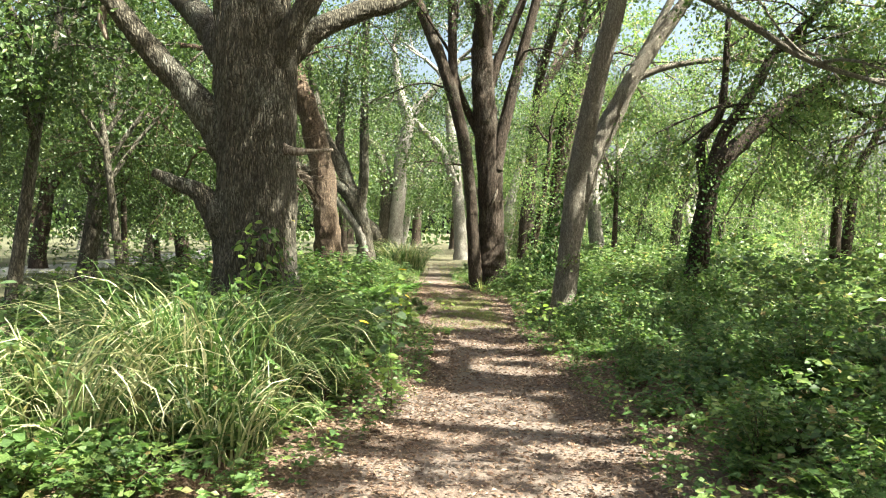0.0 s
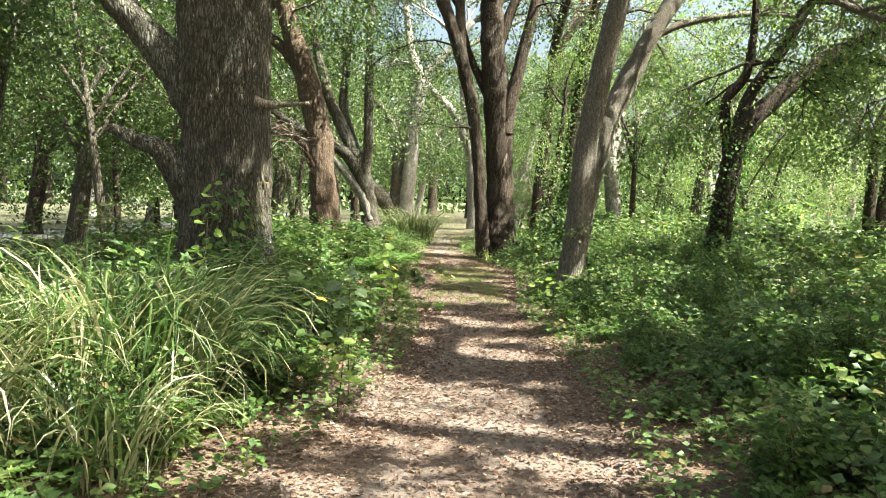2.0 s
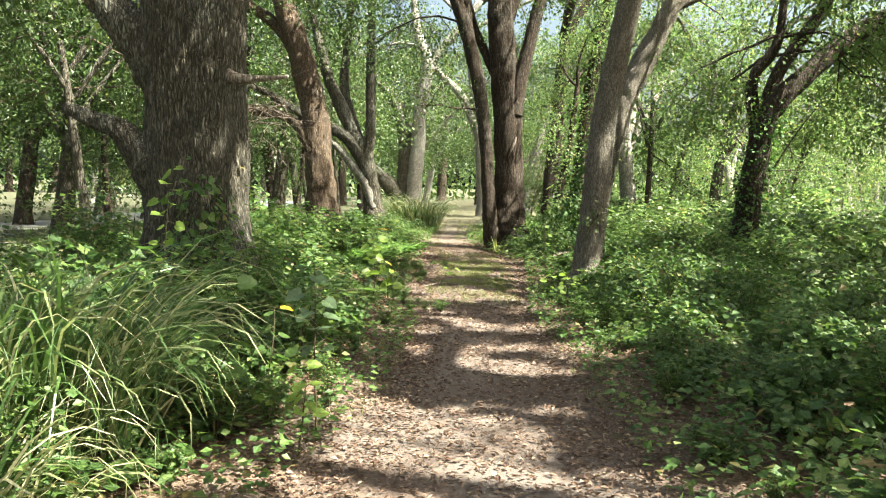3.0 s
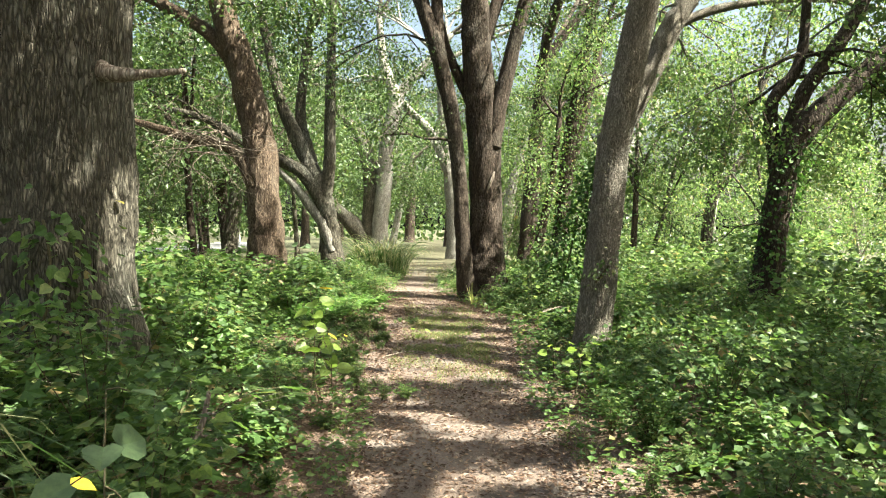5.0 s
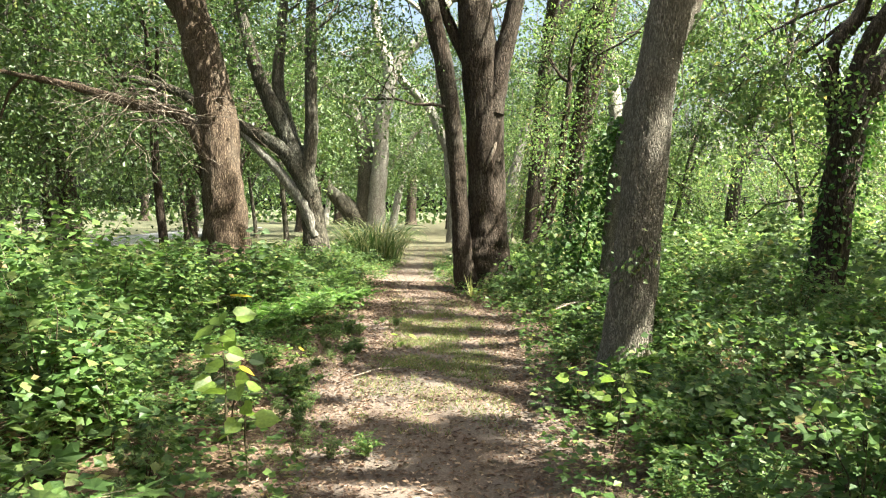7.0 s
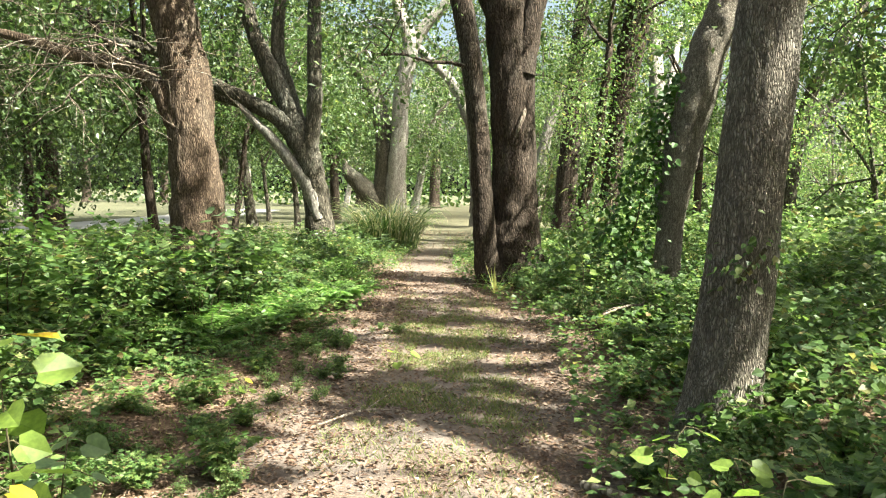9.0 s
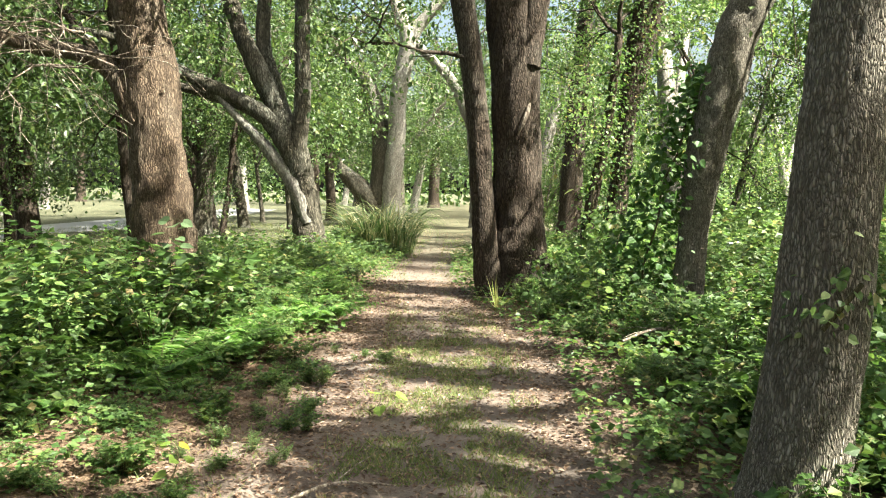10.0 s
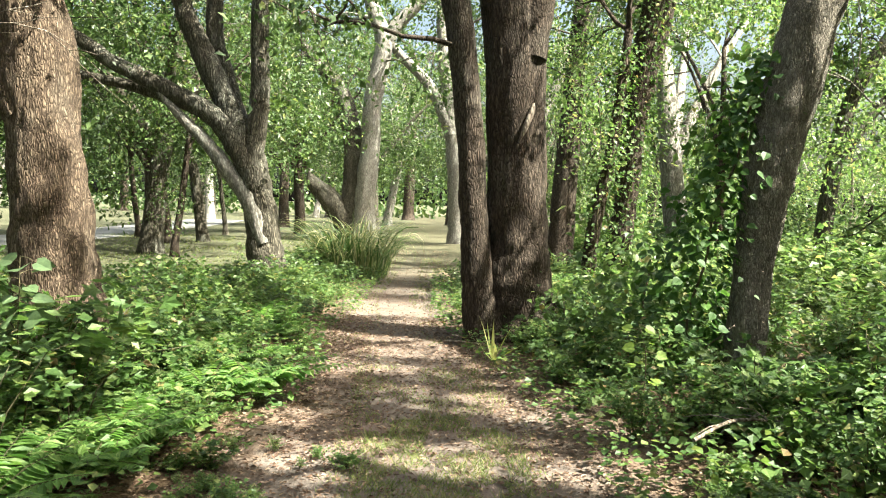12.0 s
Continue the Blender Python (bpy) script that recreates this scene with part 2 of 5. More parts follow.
def spline(pts, step, least=2):
    """A smooth line through (x, y, z, r) points."""
    p = np.array(pts, float)
    p = np.vstack([2 * p[0] - p[1], p, 2 * p[-1] - p[-2]])
    out = []
    for i in range(1, len(p) - 2):
        n = max(least, int(np.linalg.norm(p[i + 1, :3] - p[i, :3]) / step))
        t = np.linspace(0, 1, n, endpoint=False)[:, None]
        a, b, c, d = p[i - 1:i + 3]
        out.append(0.5 * (2 * b + (c - a) * t + (2 * a - 5 * b + 4 * c - d) * t ** 2 + (3 * b - a - 3 * c + d) * t ** 3))
    out.append(p[-2:-1])
    q = np.vstack(out)
    q[:, 3] = np.maximum(q[:, 3], 0.002)
    return q


def tube(pts, seg=8, step=0.25, rough=0.0, fine=0.0, seed=0, least=2):
    """A closed tube through (x, y, z, r) points: rough for swellings, fine for bark ridges, as parts of its radius and metres."""
    q = spline(pts, step, least)
    tan = unit(np.gradient(q[:, :3], axis=0))
    ref = np.array([0.0, 1.0, 0.0]) if abs(tan[len(tan) // 2, 1]) < 0.8 else np.array([1.0, 0, 0])
    u = unit(np.cross(tan, ref))
    w = np.cross(tan, u)
    ang = np.linspace(0, 2 * math.pi, seg, endpoint=False)
    ring = np.cos(ang)[None, :, None] * u[:, None] + np.sin(ang)[None, :, None] * w[:, None]
    rad = np.repeat(q[:, 3:4], seg, 1)
    if rough or fine:
        for i in range(len(q)):
            for j in range(seg):
                d = ring[i, j]
                p = Vector((q[i, 0] + d[0] * q[i, 3], q[i, 1] + d[1] * q[i, 3], q[i, 2] + d[2] * q[i, 3]))
                s = 2.1 / max(q[i, 3], 0.15) ** 0.5
                k = rough * q[i, 3] * noise.noise(Vector((p.x * s + seed, p.y * s, p.z * s * 0.3)))
                if fine:
                    warp = 0.04 * noise.noise(p * 4)
                    g = 1.5 / fine ** 0.62
                    a = abs(noise.noise(Vector(((p.x + warp) * g, (p.y + warp) * g, p.z * g * 0.13))))
                    b = abs(noise.noise(Vector(((p.x - warp) * g * 1.7 + 9, (p.y + warp) * g * 1.7, p.z * g * 0.3))))
                    k += fine * (min(1.0, a * 3.2) * 0.75 + min(1.0, b * 3.0) * 0.35 - 0.7)
                rad[i, j] += k
    v = q[:, None, :3] + ring * rad[:, :, None]
    n = len(q)
    i, j = np.meshgrid(np.arange(n - 1), np.arange(seg), indexing="ij")
    a, b = i * seg + j, i * seg + (j + 1) % seg
    f = np.stack([a, b, b + seg, a + seg], -1).reshape(-1, 4)
    cap = [(n - 1) * seg + x for x in range(seg)]
    v = np.vstack([v.reshape(-1, 3), q[-1:, :3] + tan[-1:] * q[-1, 3] * 0.5])
    tipf = np.array([(cap[x], cap[(x + 1) % seg], len(v) - 1, len(v) - 1) for x in range(seg)])
    return v, np.vstack([f, tipf])


def quads_to_mesh(name, chunks, origin, material, smooth=True):
    v, f = join(chunks)
    # the tips are triangles: split every quad
    t = np.vstack([f[:, [0, 1, 2]], f[f[:, 2] != f[:, 3]][:, [0, 2, 3]]])
    return mesh_from(name, v - np.array(origin), t, material, smooth)


def grow(rng, start, way, length, r, depth, droop, out, tips):
    """A branch that forks: its lines go to out, its ends to tips."""
    n = 4
    p, d = np.array(start, float), unit(np.array(way, float))
    line = [(*p, r)]
    for i in range(n):
        d = unit(d + rng.normal(0, 0.2, 3) + np.array([0, 0, -droop * (i + 1) / n]))
        p = p + d * length / n
        line.append((*p, r * (1 - 0.6 * (i + 1) / n)))
        if depth > 0 and i >= 1:
            for _ in range(1 if i < n - 1 else 2):
                grow(rng, p, unit(d + rng.normal(0, 0.65, 3)), length * rng.uniform(0.45, 0.7), r * 0.45, depth - 1, droop, out, tips)
    out.append(line)
    tips.append((p, d))
    if depth == 0:
        tips.append((np.array(line[2][:3]), d))


def spray(rng, tips, per, spread, size, flat=0.55):
    """Leaves round the ends of twigs."""
    c = np.repeat(np.array([t[0] for t in tips]), per, 0)
    n = len(c)
    at = c + rng.normal(0, 1, (n, 3)) * np.array([spread, spread, spread * flat])
    along = unit(rng.normal(0, 1, (n, 3)) + np.array([0, 0, -0.35]))
    face = unit(rng.normal(0, 0.7, (n, 3)) + np.array([0, 0, 0.6]) + 0.5 * TO_LIGHT)
    L = size * rng.uniform(0.65, 1.35, n)
    return leaf_arrays(SIMPLE, at, along, face, L, L * rng.uniform(0.5, 0.72, n))


def sun_patch_gap(p):
    """High where boughs are dense, low in gaps cut along the sun for light shafts."""
    u, v = p[0] - p[2] * sun_dir.x / sun_dir.z, p[1] - p[2] * sun_dir.y / sun_dir.z
    # scales and offsets picked so that sun patches land at chosen spots
    return noise.noise(Vector((u * 0.6683 + 807.331, v * 1.4963 + 256.935, 0.0))) + 0.64 * noise.noise(Vector((u * 1.8044 + 256.935, v * 4.3393 + 807.331, 4.0)))


def thinned(verts, faces, least):
    """Leaves of four corners each, without those in the gaps cut for light patches."""
    quads = verts.reshape(-1, 4, 3)
    keep = np.array([sun_patch_gap(q) > least for q in quads[:, 0]])
    kept = quads[keep]
    f = np.asarray(SIMPLE[1])[None] + (np.arange(len(kept)) * 4)[:, None, None]
    return kept.reshape(-1, 3), f.reshape(-1, 3)


def tree(name, label, trunk, limbs, material, seed, seg=20, step=0.12, fine=0.0, rough=0.12, leaf=LEAF_OAK, sprigs=(), tops=True,
         per=76, spread=0.26, size=0.078, reach=3.0, group="oaks along the trail", dead=(), depth=2, open_crown=None, broken=(), pale=(), at=(0, 0, 0), leafy=0):
    """A tree from its trunk line and its limb lines, with forking branches from the limb ends and leaves on the twigs.
    sprigs: (limb index, share of its length, direction, length) of low leafy branches."""
    rng = np.random.default_rng(seed)
    base = (trunk[0][0], trunk[0][1], 0.0)
    t = thing(name, base, label, "tree", group)
    part("trunk", quads_to_mesh("trunk", [tube(trunk, seg, step, rough, fine, seed)], base, material), t)
    for i, line in enumerate(limbs):
        m = DEADWOOD if i in dead else BARK_PALE if i in pale else material
        part("limb", quads_to_mesh("limb", [tube(line, max(8, seg // 2), step * 1.5, rough, fine * 0.6 if line[0][3] > 0.1 else 0, seed + i)], base, m), t,
             "broken dead limb" if i in dead else "")
    twigs, tips = [], []
    if tops:
        for i, line in enumerate([trunk, *limbs]):
            if i - 1 in dead or i - 1 in broken:
                continue
            e, f = np.array(line[-1]), np.array(line[-2])
            for _ in range(2 if i else 3):
                grow(rng, e[:3], unit(e[:3] - f[:3]) + rng.normal(0, 0.4, 3), reach * rng.uniform(0.7, 1.2), max(e[3] * 0.7, 0.02), depth, 0.1, twigs, tips)
    sprigs = list(sprigs)
    for i in range(len(limbs)):      # leafy side shoots along the sound limbs
        if i not in dead and i not in broken:
            sprigs += [(i, rng.uniform(0.35, 0.98), (rng.normal(), rng.normal(), rng.uniform(-0.3, 0.6)), rng.uniform(1.2, 2.1)) for _ in range(leafy)]
    for k, share, way, length in sprigs:
        line = spline(trunk if k < 0 else limbs[k], 0.1)
        s = line[int(share * (len(line) - 1))]
        grow(rng, s[:3], way, length, 0.035 if depth > 1 else min(0.03, s[3] * 0.6), depth, 0.22, twigs, tips)
    if twigs:
        tagged(part("twigs", quads_to_mesh("twigs", [tube(x if depth > 1 else x[::2], 4 if depth > 1 else 3, 0.7, least=1) for x in twigs], base, material), t), kind="stuff")
        v, f = spray(rng, tips, per, spread, size)
        if open_crown is not None:
            v, f = thinned(v + np.array(at), f, open_crown)
            v = v - np.array(at)
        tagged(part("crown", mesh_from("crown", v - np.array(base), f, leaf), t), kind="stuff")
    return t


# ---- ground, path, road ----
def track_x(y):
    return np.interp(y, [-10, 0, 4, 8, 11, 14, 18, 20, 22, 24, 26, 30, 38, 50, 90], [0.1, 0.1, 0.35, 0.65, 0.62, 0.5, 0.55, 0.35, 0.05, -0.1, -0.3, -0.3, -0.4, -0.2, 1])


def track_half(y):
    return np.interp(y, [-10, 0, 5, 8, 11, 14, 18, 21, 24, 40], [1.1, 1.1, 1.15, 0.85, 0.8, 1.0, 1.05, 0.85, 0.7, 0.6])


def graded(lo, dense_lo, dense_hi, hi, fine, growth=1.16):
    xs = list(np.arange(dense_lo, dense_hi, fine))
    s = fine
    while xs[-1] < hi:
        s *= growth
        xs.append(xs[-1] + s)
    s = fine
    while xs[0] > lo:
        s *= growth
        xs.insert(0, xs[0] - s)
    return np.array(xs)


def ground_height(x, y):
    """Nearly level earth: a shallow worn track, soft bumps beside it."""
    d = np.abs(x - track_x(y)) / track_half(y)
    side = np.clip(d - 0.8, 0, 1)
    bumps = 0.025 * np.sin(x * 2.1 + y * 0.7) * np.sin(y * 1.3 - x * 0.4) + 0.012 * np.sin(x * 5.3 - y * 3.1)
    near = np.exp(-((x / 30.0) ** 2 + ((y - 15) / 40.0) ** 2))
    return (0.05 * side + bumps * (0.3 + side)) * near


def make_ground():
    xs, ys = graded(-500, -3.0, 4.5, 500, 0.09), graded(-300, 2.0, 26.0, 900, 0.1)
    X, Y = np.meshgrid(xs, ys)
    Z = ground_height(X, Y)
    v = np.stack([X, Y, Z], -1).reshape(-1, 3)
    nx, ny = len(xs), len(ys)
    i, j = np.meshgrid(np.arange(ny - 1), np.arange(nx - 1), indexing="ij")
    a = i * nx + j
    f = np.stack([a, a + 1, a + nx + 1, a + nx], -1).reshape(-1, 4)
    me = mesh_from("ground", v, f, GROUND, True)
    d = np.abs(X - track_x(Y)) / track_half(Y)
    at = me.attributes.new("track", "FLOAT", "POINT")
    at.data.foreach_set("value", (np.clip(1.25 - d * 0.75, 0, 1) * np.clip((44 - Y) / 16, 0.25, 1)).astype(np.float32).ravel())
    lawn = np.clip((-X - 2.4) / 1.2, 0, 1) * np.clip((Y - 17) / 4, 0, 1) + np.clip((Y - 26) / 9, 0, 1) * 0.85 + np.clip((np.abs(X) - 4.5) / 2, 0, 1) * 0.85
    at = me.attributes.new("lawn", "FLOAT", "POINT")
    at.data.foreach_set("value", np.clip(lawn, 0, 1).astype(np.float32).ravel())
    tagged(new("ground", me), "sandy woodland ground with leaf litter and a worn trail", "ground", kind="structure")


def make_road():
    ys = np.linspace(5, 70, 60)
    c = -13.2 - 0.0012 * (ys - 25) ** 2
    rows = []
    for off, z in ((-1.9, 0.005), (-1.8, 0.03), (0, 0.06), (1.8, 0.03), (1.9, 0.005)):
        rows.append(np.stack([c + off, ys, np.full_like(ys, z)], -1))
    v = np.stack(rows, 1).reshape(-1, 3)
    i, j = np.meshgrid(np.arange(len(ys) - 1), np.arange(4), indexing="ij")
    a = i * 5 + j
    f = np.stack([a, a + 1, a + 6, a + 5], -1).reshape(-1, 4)
    tagged(new("road", mesh_from("road", v, f, ASPHALT, True)), "narrow grey asphalt park road beyond the trees", "road", kind="structure")


make_ground()
make_road()


# ---- the trees that stand along the trail ----
def lift(pts, y):
    return [(x, y, z, r) for x, z, r in pts]


tree("oak_tree", "massive old oak with furrowed bark and a broken dead limb",
    [(-2.52, 11.25, -0.1, 0.86), (-2.54, 11.25, 0.25, 0.70), (-2.55, 11.25, 0.8, 0.61), (-2.56, 11.25, 1.6, 0.56), (-2.57, 11.25, 2.7, 0.54), (-2.6, 11.25, 3.9, 0.56),
     (-2.65, 11.3, 4.8, 0.5), (-2.8, 11.3, 6.5, 0.36), (-3.2, 11.4, 9.0, 0.25)],
    [[(-2.85, 11.2, 2.55, 0.3), (-3.12, 11.15, 2.95, 0.25), (-3.46, 11.1, 3.36, 0.2), (-4.01, 11.05, 3.96, 0.16), (-4.5, 11.0, 4.56, 0.13), (-4.72, 11.0, 4.85, 0.07)],
     [(-2.75, 11.1, 1.3, 0.3), (-3.05, 11.0, 1.75, 0.21), (-3.3, 10.95, 2.03, 0.13), (-3.55, 10.9, 2.12, 0.1), (-3.85, 10.85, 2.26, 0.06)],
     [(-2.5, 11.15, 3.3, 0.22), (-2.22, 11.0, 3.9, 0.18), (-1.98, 10.95, 4.35, 0.15), (-1.7, 10.9, 4.8, 0.14), (-1.0, 10.8, 6.0, 0.11), (-0.2, 10.5, 7.0, 0.07)],
     [(-2.4, 11.5, 3.8, 0.22), (-1.9, 11.8, 4.4, 0.17), (-1.3, 12.0, 4.75, 0.15), (-0.5, 12.4, 5.2, 0.12), (-0.1, 13.2, 6.4, 0.08)],
     [(-2.15, 11.0, 2.62, 0.09), (-1.98, 10.9, 2.58, 0.06), (-1.75, 10.85, 2.58, 0.035), (-1.45, 10.8, 2.6, 0.02)],
     [(-2.9, 11.5, 3.6, 0.25), (-3.6, 12.2, 4.6, 0.2), (-4.8, 13.0, 5.6, 0.14), (-6.5, 13.6, 6.3, 0.09)],
     [(-4.5, 11.0, 4.6, 0.05), (-4.62, 10.97, 4.35, 0.06), (-4.55, 10.97, 4.05, 0.03)]],
    BARK_OAK, 11, seg=128, step=0.035, fine=0.026, rough=0.16, dead=(4, 6), broken=(0, 1),
    sprigs=[(5, 0.5, (-0.6, 0.3, -0.2), 2.6), (5, 0.8, (-0.8, -0.2, -0.3), 2.6), (5, 0.95, (-0.5, 0.6, -0.5), 2.4)], reach=3.2, per=84, size=0.08)

fork_oak = tree("oak_tree", "dark many-stemmed oak standing at the trail's edge",
    lift([(1.45, -0.1, 0.62), (1.42, 0.15, 0.5), (1.38, 0.6, 0.42), (1.34, 1.4, 0.36), (1.29, 2.6, 0.345), (1.2, 4.0, 0.34), (1.0, 6.0, 0.29), (1.02, 8.0, 0.24), (1.2, 10.5, 0.16)], 22.4),
    [lift([(1.05, -0.05, 0.3), (0.92, 0.5, 0.2), (0.84, 1.4, 0.165), (0.76, 2.4, 0.16), (0.55, 3.9, 0.165), (0.05, 5.74, 0.17), (-0.77, 7.73, 0.14), (-1.4, 9.5, 0.1)], 22.15),
     lift([(0.3, 4.85, 0.14), (0.2, 5.8, 0.13), (0.14, 7.4, 0.12), (0.2, 9.5, 0.08)], 22.2),
     lift([(1.4, 3.3, 0.22), (1.56, 4.2, 0.17), (1.95, 5.94, 0.15), (2.44, 7.95, 0.12), (3.0, 10.0, 0.08)], 22.3),
     lift([(1.1, 5.3, 0.18), (1.47, 6.4, 0.13), (2.06, 7.94, 0.11), (2.6, 9.6, 0.07)], 22.55),
     lift([(1.1, 4.0, 0.15), (0.7, 4.75, 0.11), (0.4, 5.4, 0.1), (0.1, 6.5, 0.07)], 22.5),
     # forward limb added above the view to cast shade past the trail
     [(1.0, 22.3, 6.6, 0.16), (0.8, 21.4, 8.2, 0.12), (0.9, 20.0, 9.2, 0.08), (1.2, 18.6, 9.6, 0.05)]],
    BARK_DARK, 22, seg=72, step=0.06, fine=0.02, rough=0.14, per=34, open_crown=-0.1, leafy=1)

part("bark_scar", quads_to_mesh("bark_scar", [tube([(1.31, 22.04, 2.3, 0.012), (1.35, 22.03, 2.4, 0.035), (1.4, 22.03, 2.52, 0.045), (1.45, 22.05, 2.66, 0.04), (1.47, 22.07, 2.75, 0.01)], 10, 0.04, 0.5)], (1.45, 22.4, 0), DEADWOOD), fork_oak, "pale torn bark scar")

tree("hardwood_tree", "slender grey-barked tree leaning over the trail",
    [(2.12, 14.2, -0.1, 0.31), (2.14, 14.2, 0.12, 0.245), (2.18, 14.2, 0.46, 0.212), (2.25, 14.2, 1.2, 0.192), (2.31, 14.2, 2.0, 0.184), (2.38, 14.2, 2.7, 0.178), (2.68, 14.15, 4.35, 0.168),
     (2.97, 14.1, 5.6, 0.16), (3.4, 14.1, 8.0, 0.12)],
    [[(2.98, 14.1, 5.65, 0.09), (3.6, 13.95, 5.8, 0.075), (4.35, 13.8, 5.6, 0.068), (5.2, 13.5, 5.0, 0.06), (6.0, 13.3, 4.45, 0.05), (7.2, 13.0, 4.0, 0.03)],
     # three high limbs, mostly out of view, added to shade the trail
     [(3.1, 14.1, 6.4, 0.1), (4.2, 14.6, 7.6, 0.08), (5.6, 15.2, 8.6, 0.05)],
     [(3.05, 14.1, 6.1, 0.1), (4.3, 13.9, 7.2, 0.08), (5.6, 13.6, 8.0, 0.06), (6.8, 13.6, 8.6, 0.04)],
     [(3.3, 14.1, 7.4, 0.1), (2.6, 15.0, 8.5, 0.08), (1.8, 16.4, 9.2, 0.06), (1.0, 17.6, 9.7, 0.04)]],
    BARK_GREY, 33, seg=96, step=0.03, fine=0.009, rough=0.06, group="trees beside the trail",
    sprigs=[(0, 0.55, (0.5, 0.3, -0.1), 1.8), (0, 0.75, (0.4, -0.4, 0.1), 1.6), (0, 0.95, (0.6, 0.1, -0.2), 1.5)], leaf=LEAF_BRIGHT, per=56, size=0.085, open_crown=0.2, leafy=3)

tree("leaning_tree", "leaning grey-brown tree wrapped in ivy on one side",
    lift([(3.12, -0.1, 0.26), (3.15, 0.15, 0.19), (3.17, 0.4, 0.175), (3.21, 1.08, 0.17), (3.31, 1.96, 0.21), (3.46, 2.68, 0.235), (3.64, 3.39, 0.225), (4.2, 4.56, 0.205), (4.62, 5.5, 0.19), (5.87, 7.36, 0.15), (7.4, 9.4, 0.1)], 19.9),
    [lift([(3.6, 3.2, 0.14), (3.85, 4.2, 0.12), (4.4, 5.2, 0.1), (5.5, 7.35, 0.09), (6.2, 9.0, 0.06)], 20.05),
     lift([(4.6, 5.4, 0.1), (5.6, 5.8, 0.08), (7.2, 6.0, 0.06), (9.0, 5.8, 0.03)], 20.3)],
    BARK_GREY, 44, seg=56, step=0.05, fine=0.016, rough=0.12, group="trees beside the trail", leaf=LEAF_BRIGHT, per=40, open_crown=-0.1, leafy=4,
    sprigs=[(-1, 0.75, (0.3, -0.4, 0.1), 1.6), (1, 0.8, (0.4, -0.6, -0.3), 1.6)])

tree("oak_tree", "reddish-brown barked oak with bare dead twigs at its side",
    lift([(-2.68, -0.1, 0.52), (-2.69, 0.2, 0.43), (-2.73, 0.8, 0.35), (-2.82, 1.77, 0.3), (-2.89, 2.7, 0.29), (-3.0, 3.3, 0.28), (-3.31, 4.46, 0.25), (-3.65, 5.4, 0.21), (-4.2, 8.0, 0.15)], 19.6),
    [lift([(-2.95, 2.2, 0.17), (-3.24, 2.7, 0.12), (-3.6, 2.93, 0.1), (-4.15, 3.02, 0.09), (-5.02, 3.27, 0.06), (-6.2, 3.5, 0.03)], 19.5),
     lift([(-3.1, 3.9, 0.18), (-3.7, 4.75, 0.13), (-4.3, 5.2, 0.12), (-5.6, 5.8, 0.08), (-7.0, 6.0, 0.05)], 19.7)],
    BARK_RED, 55, seg=72, step=0.05, fine=0.018, rough=0.14, per=56,
    sprigs=[(1, 0.6, (-0.4, -0.5, -0.4), 2.2), (1, 0.9, (-0.6, -0.2, -0.5), 2.4), (0, 0.9, (-0.6, 0.3, -0.2), 1.6), (-1, 0.7, (0.5, -0.4, 0.1), 1.5)])

tree("oak_tree", "low-forking oak with long limbs reaching over the grass",
    lift([(-2.36, -0.1, 0.46), (-2.4, 0.2, 0.36), (-2.48, 0.75, 0.3), (-2.66, 1.78, 0.27), (-2.9, 2.6, 0.27), (-3.15, 3.1, 0.2), (-3.62, 4.06, 0.18), (-3.95, 4.85, 0.15), (-4.5, 7.0, 0.1)], 26.3),
    [lift([(-2.95, 2.6, 0.2), (-3.25, 3.6, 0.16), (-3.44, 4.43, 0.14), (-3.3, 6.5, 0.1)], 26.5),
     lift([(-2.75, 2.1, 0.2), (-2.6, 3.17, 0.16), (-2.62, 4.81, 0.14), (-2.6, 8.0, 0.1)], 26.2),
     lift([(-2.66, 1.75, 0.16), (-2.86, 2.3, 0.2), (-3.33, 2.9, 0.17), (-4.08, 3.31, 0.14), (-5.0, 3.74, 0.12), (-5.84, 4.22, 0.1), (-7.5, 4.6, 0.06)], 26.16),
     lift([(-3.1, 2.8, 0.15), (-3.79, 3.09, 0.12), (-4.72, 3.39, 0.1), (-5.75, 3.59, 0.08), (-7.2, 3.9, 0.05)], 26.6),
     lift([(-2.48, 0.85, 0.12), (-2.62, 1.3, 0.15), (-2.82, 1.7, 0.135), (-3.42, 2.45, 0.11), (-3.98, 3.0, 0.07), (-4.5, 3.6, 0.02)], 26.12)],
    # pale: the sun on the lowest limb is put into its bark colour
    BARK_OAK, 66, seg=56, step=0.06, fine=0.015, rough=0.16, broken=(4,), pale=(4,), per=40,
    sprigs=[(2, 0.7, (-0.3, -0.4, 0.4), 1.8), (3, 0.8, (-0.4, 0.3, -0.4), 1.8), (0, 0.9, (0.5, -0.4, 0.1), 1.8), (1, 0.6, (0.6, -0.3, 0.1), 1.8)])

